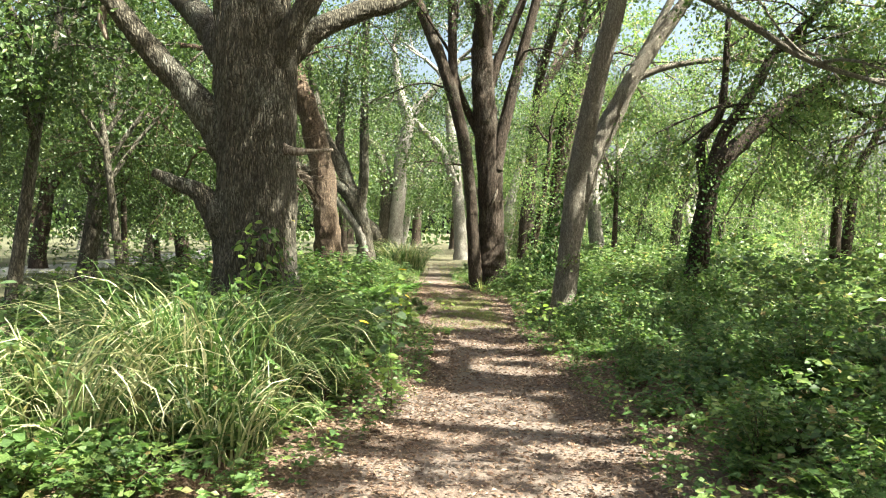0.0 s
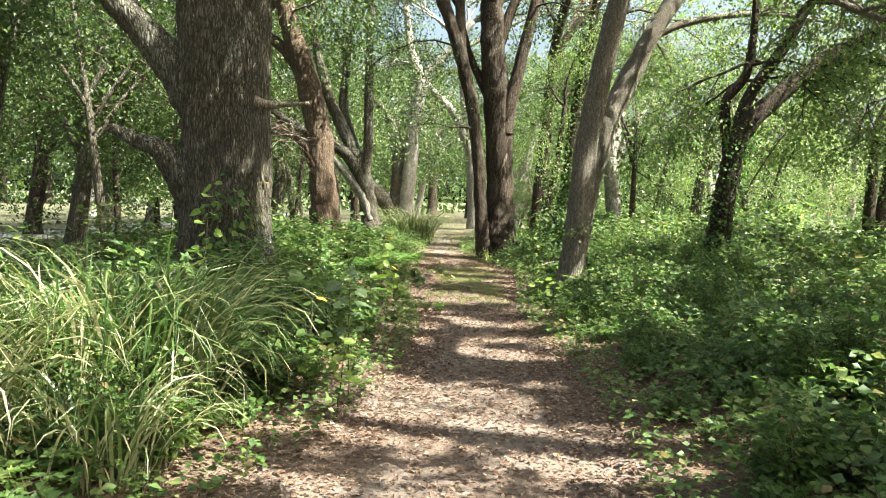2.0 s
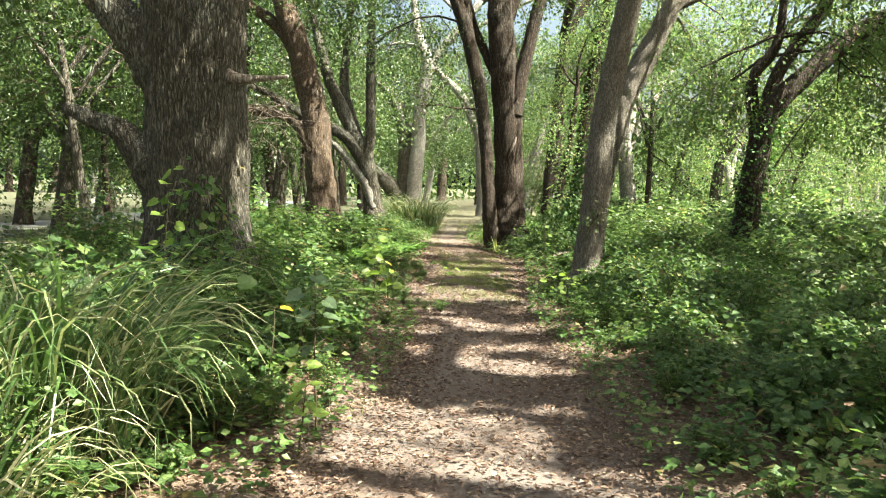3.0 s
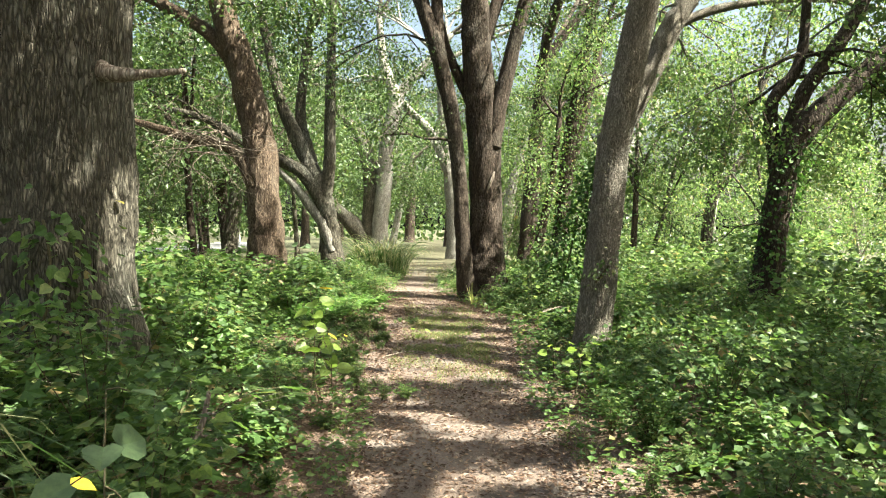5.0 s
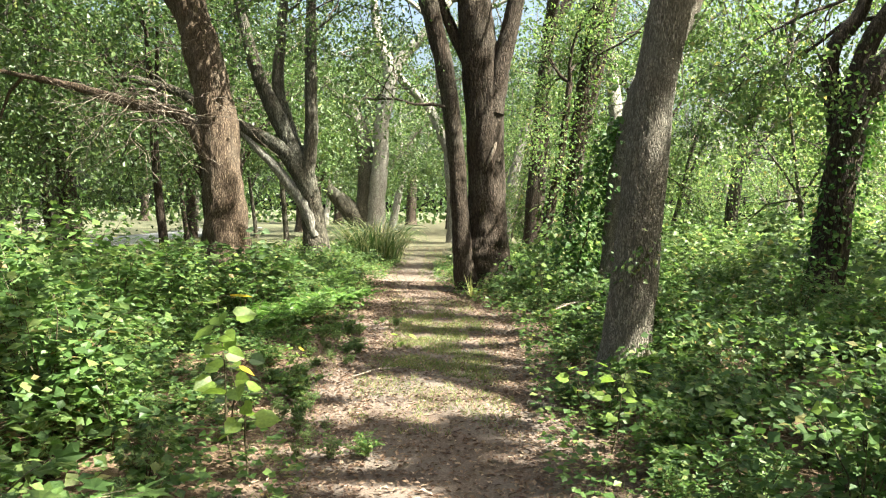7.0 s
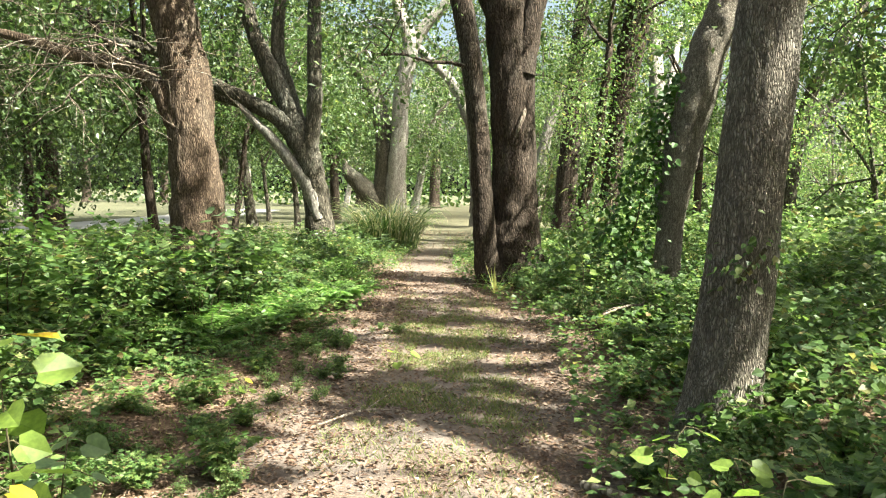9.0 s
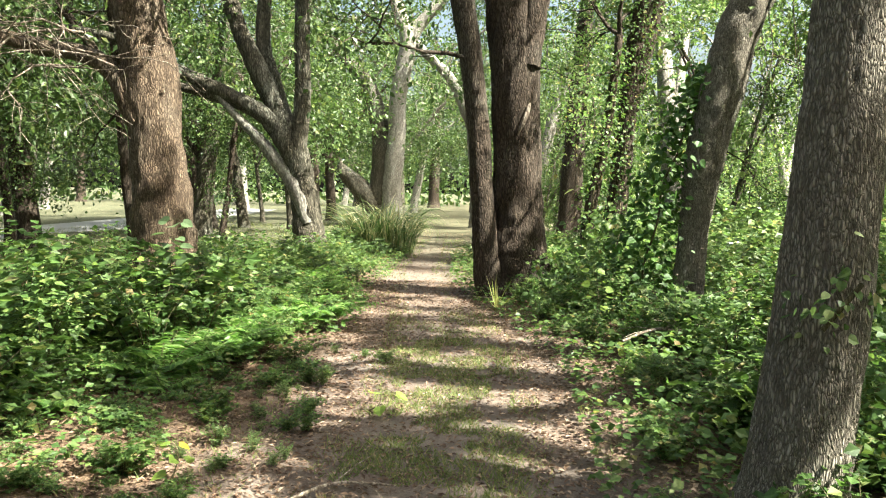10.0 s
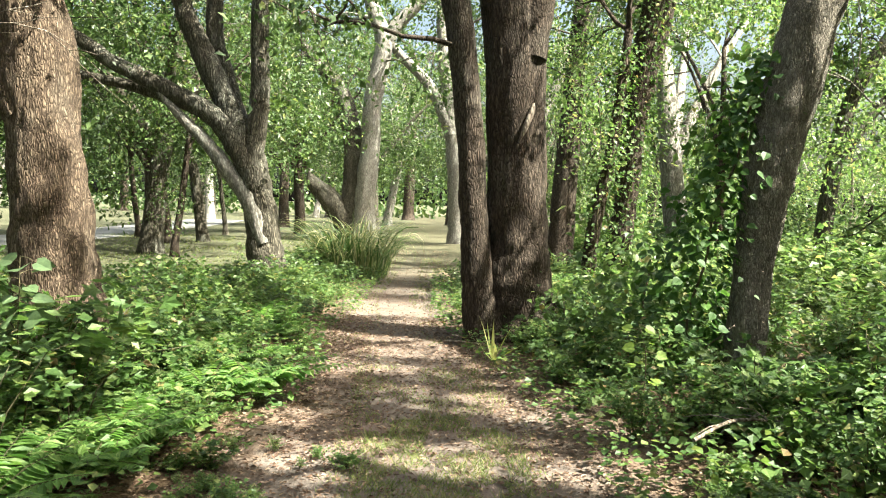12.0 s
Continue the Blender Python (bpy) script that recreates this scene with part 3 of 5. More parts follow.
tree("oak_tree", "pale double-trunked oak with a broken stump at its foot",
    lift([(-3.15, -0.1, 0.8), (-3.12, 0.5, 0.62), (-3.05, 2.0, 0.48), (-3.1, 3.7, 0.4), (-3.5, 5.39, 0.33), (-3.95, 6.23, 0.28), (-4.61, 6.85, 0.22), (-6.0, 8.5, 0.14)], 44),
    [lift([(-2.6, -0.1, 0.55), (-2.62, 1.0, 0.42), (-2.58, 2.2, 0.38), (-2.42, 3.92, 0.36), (-2.4, 5.42, 0.35), (-2.04, 7.56, 0.32), (-2.6, 9.23, 0.24), (-2.9, 11.5, 0.14)], 43.6),
     lift([(-2.1, 7.2, 0.3), (-1.6, 8.2, 0.25), (-0.79, 9.08, 0.22), (0.6, 10.8, 0.14)], 43.7),
     lift([(-3.1, 0.3, 0.5), (-3.5, 1.1, 0.48), (-3.95, 1.6, 0.42), (-4.3, 1.95, 0.36), (-4.65, 2.3, 0.27), (-4.75, 2.6, 0.12), (-4.8, 2.85, 0.03)], 43.9)],
    # pale: lighter bark carries the sunlight on the right trunk and its fork
    BARK_OAK, 77, seg=32, step=0.15, rough=0.16, broken=(2,), pale=(0, 1), per=40, spread=0.45, leafy=1, size=0.12, reach=4,
    sprigs=[(0, 0.6, (0.5, -0.5, 0.1), 2.6), (-1, 0.6, (-0.5, -0.4, 0.1), 2.6), (1, 0.6, (0.6, -0.4, 0), 2.6)])

tree("oak_tree", "tall oak with a long limb crossing above the trail",
    lift([(0.98, -0.1, 0.5), (0.95, 0.6, 0.38), (0.88, 2.0, 0.34), (0.79, 3.0, 0.32), (0.5, 5.4, 0.29), (0.22, 7.4, 0.25), (0.04, 9.56, 0.2)], 45),
    [lift([(0.6, 4.3, 0.26), (-0.31, 6.2, 0.21), (-1.56, 7.44, 0.18), (-2.7, 8.8, 0.1)], 44.9)],
    BARK_PALE, 88, seg=28, step=0.15, rough=0.14, per=50, spread=0.6, size=0.13, reach=4)

tree("oak_tree", "curving dark oak with a long limb swept outward",
    lift([(5.6, -0.1, 0.36), (5.63, 0.3, 0.27), (5.7, 0.8, 0.24), (5.85, 2.05, 0.22), (6.08, 3.06, 0.21), (6.81, 3.85, 0.18), (7.66, 4.58, 0.16), (8.65, 5.1, 0.14), (9.73, 5.5, 0.11), (11.5, 6.3, 0.07)], 18.1),
    [lift([(6.05, 2.9, 0.17), (6.25, 3.8, 0.13), (6.91, 4.82, 0.12), (7.38, 5.7, 0.1), (8.0, 6.3, 0.09), (9.2, 7.6, 0.06)], 18.3),
     lift([(7.6, 4.5, 0.09), (8.5, 4.6, 0.07), (9.6, 4.2, 0.05), (10.6, 3.6, 0.03)], 18.0),
     lift([(5.98, 2.6, 0.15), (5.85, 3.7, 0.11), (6.3, 4.5, 0.09), (6.4, 6.5, 0.06)], 18.5)],
    BARK_DARK, 99, seg=40, step=0.08, fine=0.012, rough=0.14, leaf=LEAF_BRIGHT, group="trees beside the trail", per=48, open_crown=-0.15, size=0.08, leafy=6,
    sprigs=[(-1, 0.8, (0.2, -0.5, 0.2), 2.2), (-1, 0.95, (0.3, 0.4, -0.2), 2.2), (0, 0.8, (0.5, -0.4, 0.2), 2.0), (1, 0.9, (0.3, -0.3, -0.3), 1.8)])

tree("hardwood_tree", "upright dark tree hung with ivy and creepers",
    lift([(3.48, -0.1, 0.34), (3.5, 0.3, 0.25), (3.57, 1.1, 0.22), (3.67, 2.27, 0.2), (3.76, 3.73, 0.2), (3.98, 5.17, 0.18), (4.4, 8.0, 0.12)], 27),
    [lift([(3.72, 2.6, 0.16), (4.0, 3.8, 0.14), (4.2, 4.75, 0.13), (4.7, 7.2, 0.09)], 27.2)],
    BARK_DARK, 111, seg=28, step=0.1, fine=0.012, rough=0.12, group="trees beside the trail", per=34, leafy=2,
    sprigs=[(-1, 0.5, (-0.5, -0.4, 0.1), 1.8), (-1, 0.65, (0.6, -0.4, 0.1), 1.8), (0, 0.7, (0.5, 0.2, 0.1), 1.8)], leaf=LEAF_BRIGHT)

tree("hardwood_tree", "thin dark tree behind the ivy",
    lift([(2.85, -0.05, 0.17), (2.88, 0.5, 0.13), (2.97, 1.38, 0.12), (3.2, 2.6, 0.1), (3.4, 4.5, 0.07)], 26.2), [], BARK_DARK, 112, seg=14, step=0.2, group="trees beside the trail", per=30, reach=1.6, leaf=LEAF_BRIGHT)
tree("hardwood_tree", "slender bare-stemmed tree on the open grass",
    lift([(-7.9, -0.05, 0.26), (-7.96, 0.4, 0.21), (-8.2, 2.0, 0.18), (-8.5, 4.0, 0.17), (-8.7, 8.0, 0.12)], 40.9), [], BARK_OAK, 113, seg=14, step=0.2, group="trees beside the trail", per=40, size=0.13, reach=3, spread=0.6)
tree("hardwood_tree", "grey tree in the sunlit thicket",
    lift([(8.6, -0.05, 0.24), (8.65, 0.5, 0.2), (8.75, 2.0, 0.18), (9.1, 4.0, 0.16), (10.2, 6.0, 0.13)], 30.4), [lift([(8.8, 2.5, 0.12), (10.0, 4.2, 0.1), (11.5, 5.2, 0.08)], 30.5)],
    BARK_OAK, 114, seg=16, step=0.2, leaf=LEAF_BRIGHT, leafy=6, group="trees beside the trail", per=40, size=0.12)
tree("hardwood_tree", "pale sunlit tree leaning away from the trail",
    lift([(2.9, -0.05, 0.34), (3.05, 1.0, 0.25), (3.3, 2.5, 0.23), (3.95, 5.2, 0.2), (5.3, 8.0, 0.17), (6.5, 10.0, 0.12)], 42), [], BARK_PALE, 115, seg=16, step=0.2, leaf=LEAF_BRIGHT, group="trees beside the trail", per=50, size=0.13, reach=3)
for k, (line, lab) in enumerate((([(9.65, -0.05, 0.16), (9.7, 1.33, 0.13), (9.75, 2.87, 0.11), (9.93, 3.84, 0.1), (10.8, 4.8, 0.06)], "dark curving sapling in the thicket"),
                                 ([(10.0, -0.05, 0.15), (10.14, 1.62, 0.13), (10.36, 3.3, 0.11), (10.8, 4.2, 0.09), (11.4, 6.0, 0.06)], "dark leaning sapling in the thicket"))):
    tree("sapling", lab, lift(line, 20 + 0.3 * k), [], BARK_DARK, 120 + k, seg=14, step=0.15, leaf=LEAF_BRIGHT, group="trees beside the trail", per=36, reach=2)


# ---- woods behind ----
def wood_tree(name, seed, label, lean, fork, tall, r, material, leaf, low, size, per, spread, group, bare=0.25, reach=2.6, open_crown=None, at=(0, 0, 0)):
    """A tree at the origin; its lowest leafy boughs leave it at the share bare of its height."""
    rng = np.random.default_rng(seed)
    trunk = [(0, 0, -0.1, r * 1.7), (0.02, 0, 0.4, r * 1.15), (lean * 0.2, 0.05, tall * 0.2, r), (lean * 0.5, 0.1, tall * 0.45, r * 0.8), (lean, 0.1, tall * 0.75, r * 0.45)]
    limbs = []
    for k in range(fork):
        a = rng.uniform(0, 6.3)
        z0 = tall * rng.uniform(bare, bare + 0.2)
        x0 = lean * z0 / tall
        d = np.array([math.cos(a), math.sin(a)]) * tall / 9
        limbs.append([(x0, 0, z0, r * 0.6), (x0 + d[0] * 0.7, d[1] * 0.7, z0 + tall * 0.12, r * 0.5), (x0 + d[0] * 1.7, d[1] * 1.7, z0 + tall * 0.26, r * 0.35), (x0 + d[0] * 2.6, d[1] * 2.6, z0 + tall * 0.36, r * 0.2)])
    sprigs = [(int(rng.integers(-1, fork)), rng.uniform(0.45, 0.98), (rng.normal(), rng.normal(), rng.uniform(-0.6, 0.2)), rng.uniform(0.6, 1.1) * reach) for _ in range(low)]
    return tree(name, label, trunk, limbs, material, seed, seg=12, step=0.4, rough=0.1, leaf=leaf, sprigs=sprigs, per=per, spread=spread, size=size, reach=reach, group=group, depth=1, open_crown=open_crown, at=at)


def scatter_trees(protos, spots, rng, lo=0.85, hi=1.3, slim=1.0):
    for k, (x, y) in enumerate(spots):
        m = pose(x, y, 0, 0, 0, rng.uniform(0, 360)) @ Matrix.Scale(rng.uniform(lo, hi), 4) @ Matrix.Diagonal((slim, slim, 1, 1))
        if k < len(protos):
            protos[k].matrix_basis = m
        else:
            copy_thing(protos[int(rng.integers(0, len(protos)))], m)


FAR = "trees of the farther woods"
rng = np.random.default_rng(7)
left_spots, right_spots = [], []
for _ in range(1500):
    x, y = rng.uniform(-50, 42), rng.uniform(30, 100)
    c = track_x(y)
    if abs(x - c) < 3.2 or (-12 < x < 0 and y < 50) or (-17.5 < x < -9.5 and y < 70) or (x < 0 and y < 46) or (0 < x < 6 and y < 48):
        continue
    side = left_spots if x < 2 else right_spots
    gap = 4.4 if x < 2 else 6.2
    if all((x - a) ** 2 + (y - b) ** 2 > gap ** 2 for a, b in side):
        side.append((x, y))
left_spots += [(-20.5, 38), (-25, 33), (-21.5, 29), (-30, 39), (-19, 23)]
scatter_trees([wood_tree("woodland_tree", 201, "forked oak in the farther woods", 0.8, 3, 11, 0.36, BARK_OAK, LEAF_OAK, 8, 0.22, 21, 0.38, FAR, 0.27),
               wood_tree("woodland_tree", 202, "straight dark tree in the farther woods", -0.5, 2, 12, 0.3, BARK_DARK, LEAF_OAK, 8, 0.22, 21, 0.38, FAR, 0.27),
               wood_tree("woodland_tree", 203, "pale leaning tree in the farther woods", 1.6, 3, 10, 0.26, BARK_PALE, LEAF_BRIGHT, 8, 0.22, 21, 0.38, FAR, 0.27)], left_spots[:20], rng)
scatter_trees([wood_tree("woodland_tree", 204, "grey tree with sunlit leaves in the farther woods", -1.2, 3, 9, 0.24, BARK_GREY, LEAF_BRIGHT, 7, 0.17, 18, 0.38, FAR, 0.25),
               wood_tree("woodland_tree", 205, "thin pale tree in the farther sunlit woods", 1.3, 2, 8, 0.2, BARK_PALE, LEAF_BRIGHT, 7, 0.17, 18, 0.38, FAR, 0.22)], right_spots[:11], rng)
# mostly unseen tall trees, added so that their high crowns shade the trail
for k, (x, y, tall, lean) in enumerate(((5.7, 6.2, 11.5, -0.4), (7.4, 0.4, 12, 0.4), (9.0, 14.8, 12, 0.3), (9.2, 3.2, 12, -0.5), (3.6, -4.5, 12, 0.6), (-8.5, 3.0, 12, 0.5), (1.65, 27.6, 12, -0.6), (3.2, 32.0, 11, 0.5), (4.6, 7.0, 11.5, -0.3),
                                     (8.6, 9.6, 12, 0.3), (12.2, 6.4, 13, -0.4), (12.8, 12.4, 12, 0.4), (12.5, 0.8, 13, 0.3), (7.0, -2.6, 12, -0.5), (-4.6, 3.4, 11, 0.5), (-7.2, 9.0, 11, -0.4))):
    t = wood_tree("shade_tree", 211 + k, "tall oak added to shade the trail with its high crown" if k % 2 else "tall dark oak added to shade the trail", lean, 4, tall, 0.29,
                  BARK_DARK if k % 2 else BARK_OAK, LEAF_OAK, 15, 0.11 if y > 20 else 0.19, 80, 0.46, "tall shade trees", 0.5, 2.6, 0.06, (x, y, 0))
    t.location = (x, y, 0)
# thin leafy saplings in the bright thicket and along the trail
thicket = [(11.8, 22.0), (9.6, 27.4), (12.8, 26.0), (7.6, 33.0), (11.6, 32.0), (15.5, 34.0), (5.0, 35.5),
           (9.5, 38.0), (13.5, 39.0), (3.6, 39.0), (2.6, 33.5), (5.8, 46.0), (12.0, 46.0), (18.5, 43.0)]
scatter_trees([wood_tree("sapling", 221, "slender sapling with bright sunlit leaves", 0.5, 2, 4.2, 0.045, BARK_GREY, LEAF_BRIGHT, 14, 0.076, 22, 0.2, "saplings of the thicket", 0.12, 1.2),
               wood_tree("sapling", 222, "bent sapling with yellow-green leaves", -0.9, 2, 5.0, 0.05, BARK_OAK, LEAF_BRIGHT, 14, 0.076, 22, 0.2, "saplings of the thicket", 0.15, 1.3),
               wood_tree("sapling", 223, "leafy young tree in the thicket", 0.3, 2, 3.4, 0.04, BARK_DARK, LEAF_BRIGHT, 14, 0.074, 22, 0.19, "saplings of the thicket", 0.08, 1.1)], thicket, rng, 0.8, 1.3)
scatter_trees([wood_tree("young_oak", 231, "young oak with dense small dark leaves", 0.7, 4, 6.5, 0.09, BARK_OAK, LEAF_OAK, 10, 0.085, 40, 0.2, "young oaks", 0.35, 1.7),
               wood_tree("young_oak", 232, "young oak with hanging leafy boughs", -0.6, 4, 7.0, 0.1, BARK_DARK, LEAF_OAK, 10, 0.085, 40, 0.2, "young oaks", 0.38, 1.8)],
              [(-7.3, 18.5), (-9.2, 23.5), (-6.4, 33.5), (-10.6, 30.0), (-7.2, 13.6), (-8.8, 47.0), (-5.6, 38.5), (-15.5, 30.5), (-11.5, 19.5), (-6.6, 27.8), (-10.8, 42.5), (6.4, 30.5), (7.4, 40.5)], rng, 0.9, 1.25)


# broad oaks whose low crowns close the view under the sky
LOW = "broad oaks with low crowns"
scatter_trees([wood_tree("broad_oak", 241, "broad oak with a dense low dark crown", 0.9, 5, 9.0, 0.24, BARK_OAK, LEAF_OAK, 16, 0.135, 46, 0.42, LOW, 0.24, 2.9),
               wood_tree("broad_oak", 242, "broad oak with drooping leafy boughs", -0.8, 5, 9.5, 0.22, BARK_DARK, LEAF_OAK, 18, 0.135, 44, 0.42, LOW, 0.22, 3.0)],
              [(-9.6, 21.8), (-13.5, 27.0), (-7.4, 34.5), (-15.0, 35.5), (-21.0, 30.5), (-6.2, 50.0), (-12.0, 47.0), (-18.5, 44.0), (-25.0, 40.0), (-3.4, 56.0),
               (3.6, 58.0), (0.8, 74.0), (-9.0, 60.0), (8.5, 54.0), (-15.0, 57.0), (-5.5, 70.0), (6.0, 68.0), (-9.0, 28.0), (-8.8, 39.5), (-12.0, 33.0), (-16.0, 24.0)], rng, 0.9, 1.25)


def far_woods():
    """The closed edge of the woods far off: heaped leafy masses of uneven height."""
    rng = np.random.default_rng(77)
    n = 26000
    az = rng.uniform(-1.15, 1.15, n)
    top = np.array([8.5 + 3.5 * noise.noise(Vector((a * 9, 0, 0))) + 2.0 * noise.noise(Vector((a * 31, 5, 0))) for a in az])
    d = rng.uniform(96, 120, n)
    z = top * rng.random(n) ** 1.15
    p = np.stack([np.sin(az) * d, np.cos(az) * d, z], -1)
    L = rng.uniform(0.35, 0.85, n)
    v, f = leaf_arrays(SIMPLE, p, unit(rng.normal(0, 1, (n, 3))), unit(rng.normal(0, 0.6, (n, 3)) + np.array([0, -1.0, 0.15])), L, L * 0.7)
    tagged(new("far_woods", mesh_from("far_woods", v, f, LEAF_OAK)), "hazy green edge of the distant woods", "woods", kind="stuff")


far_woods()


# ---- undergrowth ----
def left_edge(y):
    return np.interp(y, [2, 4, 6, 8, 10, 11.5, 12.5, 14, 16, 17.5, 19, 20.5, 22, 24, 30, 45], [-1.3, -1.15, -0.6, -0.35, -0.25, -0.35, -1.1, -1.6, -1.55, -0.95, -0.75, -0.8, -1.1, -0.95, -0.95, -1.1])


def right_edge(y):
    return np.interp(y, [2, 4.7, 7, 9.8, 11.4, 13.3, 16, 17.5, 19, 20.7, 22, 24, 28, 45], [1.7, 1.6, 1.7, 1.6, 1.4, 1.5, 1.65, 1.7, 1.4, 1.2, 0.85, 0.6, 0.5, 0.6])


def shrub(name, seed, label, h, rad, stems, per, shape, size, leaf, group, ratio=0.85):
    """A low plant at the origin: arching stems with leaves in turn along them."""
    rng = np.random.default_rng(seed)
    t = thing(name, (0, 0, 0), label, "shrub", group)
    lines, at, along, face = [], [], [], []
    for k in range(stems):
        a, lean = rng.uniform(0, 6.283), rng.uniform(0.15, 1.0)
        hk = h * rng.uniform(0.55, 1.1) * (1.15 - 0.35 * lean)
        ts = np.linspace(0, 1, 6)
        x = np.cos(a) * rad * lean * ts ** 1.2 + rng.normal(0, 0.02, 6) * ts
        y = np.sin(a) * rad * lean * ts ** 1.2 + rng.normal(0, 0.02, 6) * ts
        z = hk * (1.7 * ts - 0.7 * ts ** 2.4) - 0.03
        lines.append([(x[i], y[i], z[i], 0.006 * (1.15 - ts[i])) for i in range(6)])
        tt = rng.uniform(0.06, 1.0, per) ** 0.8
        p = np.stack([np.interp(tt, ts, x), np.interp(tt, ts, y), np.interp(tt, ts, z)], -1)
        b = rng.uniform(0, 6.283, per)
        d = np.stack([np.cos(b) + np.cos(a) * 0.5, np.sin(b) + np.sin(a) * 0.5, rng.uniform(-0.5, 0.3, per)], -1)
        at.append(p + unit(d) * rng.uniform(0.01, 0.07, (per, 1)))
        along.append(unit(d))
        face.append(unit(rng.normal(0, 0.5, (per, 3)) + np.array([0, 0, 0.6]) + 0.6 * TO_LIGHT))
    at, along, face = np.concatenate(at), np.concatenate(along), np.concatenate(face)
    L = size * rng.uniform(0.5, 1.3, len(at))
    v, f = leaf_arrays(shape, at, along, face, L, L * ratio)
    shown = lines if shape is not SIMPLE else lines[::3]
    tagged(part("stems", quads_to_mesh("stems", [tube(x[::2] + x[-1:], 3, 0.5, least=1) for x in shown], (0, 0, 0), STEM), t), kind="stuff")
    tagged(part("foliage", mesh_from("foliage", v, f, leaf), t), kind="stuff")
    return t


class Placer:
    """Sets out copies of a few plants, each first at its own first spot."""
    def __init__(self, protos):
        self.protos, self.used = protos, set()

    def put(self, k, m):
        if k in self.used:
            copy_thing(self.protos[k], m)
        else:
            self.used.add(k)
            self.protos[k].matrix_basis = m


NEAR_GROUP, WIDE_GROUP = "undergrowth beside the trail", "undergrowth under the trees"
near = Placer([shrub("heart_leaved_shrub", 301, "low green shrub with broad heart-shaped leaves", 0.74, 0.66, 30, 23, BROAD, 0.085, LEAF_SHRUB, NEAR_GROUP, 0.95),
               shrub("creeper", 302, "spreading creeper with lobed green leaves", 0.6, 0.7, 28, 18, LOBED, 0.085, LEAF_SHRUB, NEAR_GROUP, 0.95),
               shrub("leggy_shrub", 303, "small-leaved leggy green shrub", 0.92, 0.56, 28, 25, SIMPLE, 0.066, LEAF_SHRUB, NEAR_GROUP, 0.72),
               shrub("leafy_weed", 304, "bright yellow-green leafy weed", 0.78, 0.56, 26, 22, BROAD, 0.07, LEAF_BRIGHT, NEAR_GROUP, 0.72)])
wide = Placer([shrub("bramble", 311, "tangled green bramble under the trees", 0.9, 0.9, 22, 22, SIMPLE, 0.125, LEAF_SHRUB, WIDE_GROUP, 0.85),
               shrub("bramble", 312, "yellow-green bramble with sunlight put into its leaf colour", 1.05, 0.85, 24, 22, SIMPLE, 0.115, LEAF_BRIGHT, WIDE_GROUP, 0.8),
               shrub("bramble", 313, "dark leafy bush under the trees", 0.8, 0.95, 20, 22, SIMPLE, 0.12, LEAF_OAK, WIDE_GROUP, 0.75)])
TRUNKS = [(-2.55, 11.25, 0.75), (2.15, 14.2, 0.3), (1.4, 22.4, 0.7), (-2.7, 19.6, 0.5), (3.15, 19.9, 0.25), (-0.4, 6.5, 0.42), (-0.42, 11.2, 0.4), (1.62, 12.0, 0.35), (2.6, 11.0, 0.3), (-0.58, 6.9, 0.2), (1.02, 20.7, 0.4), (1.8, 17.4, 0.3)]


def free(x, y):
    return all((x - a) ** 2 + (y - b) ** 2 > r * r for a, b, r in TRUNKS)


rng = np.random.default_rng(17)
for y0 in np.arange(2.6, 30, 0.57):
    for off in (0.22, 0.65, 1.12, 1.65, 2.2, 2.8, 3.4):
        for side in (-1, 1):
            y, o = y0 + rng.uniform(-0.28, 0.28), off + rng.uniform(-0.2, 0.2)
            x = left_edge(y) - o if side < 0 else right_edge(y) + o
            if not free(x, y) or (side < 0 and y > 21 and o > 1.6) or rng.random() < 0.04 or abs(x) > 0.6 * y + 0.6:
                continue
            s = rng.uniform(0.8, 1.15) * (0.5 if o < 0.35 else 0.85 if o < 0.9 else 1.15) * (1.25 if side < 0 and 7 < y < 13 and o > 0.4 else 1.5 if side < 0 and 13 <= y < 18.5 and o > 0.5 else 1.0)
            # the lighter weed is favoured here, its colour standing in for sun
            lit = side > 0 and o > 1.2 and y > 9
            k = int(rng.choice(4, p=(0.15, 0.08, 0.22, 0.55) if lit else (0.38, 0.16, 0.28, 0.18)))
            if y > 22.5:
                wide.put(int(rng.integers(0, 3)), pose(x, y, 0.02, 0, 0, rng.uniform(0, 360)) @ Matrix.Scale(s * 0.75, 4))
                continue
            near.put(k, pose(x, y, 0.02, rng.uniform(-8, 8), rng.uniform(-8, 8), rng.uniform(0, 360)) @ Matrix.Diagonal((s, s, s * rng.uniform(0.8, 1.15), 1)))
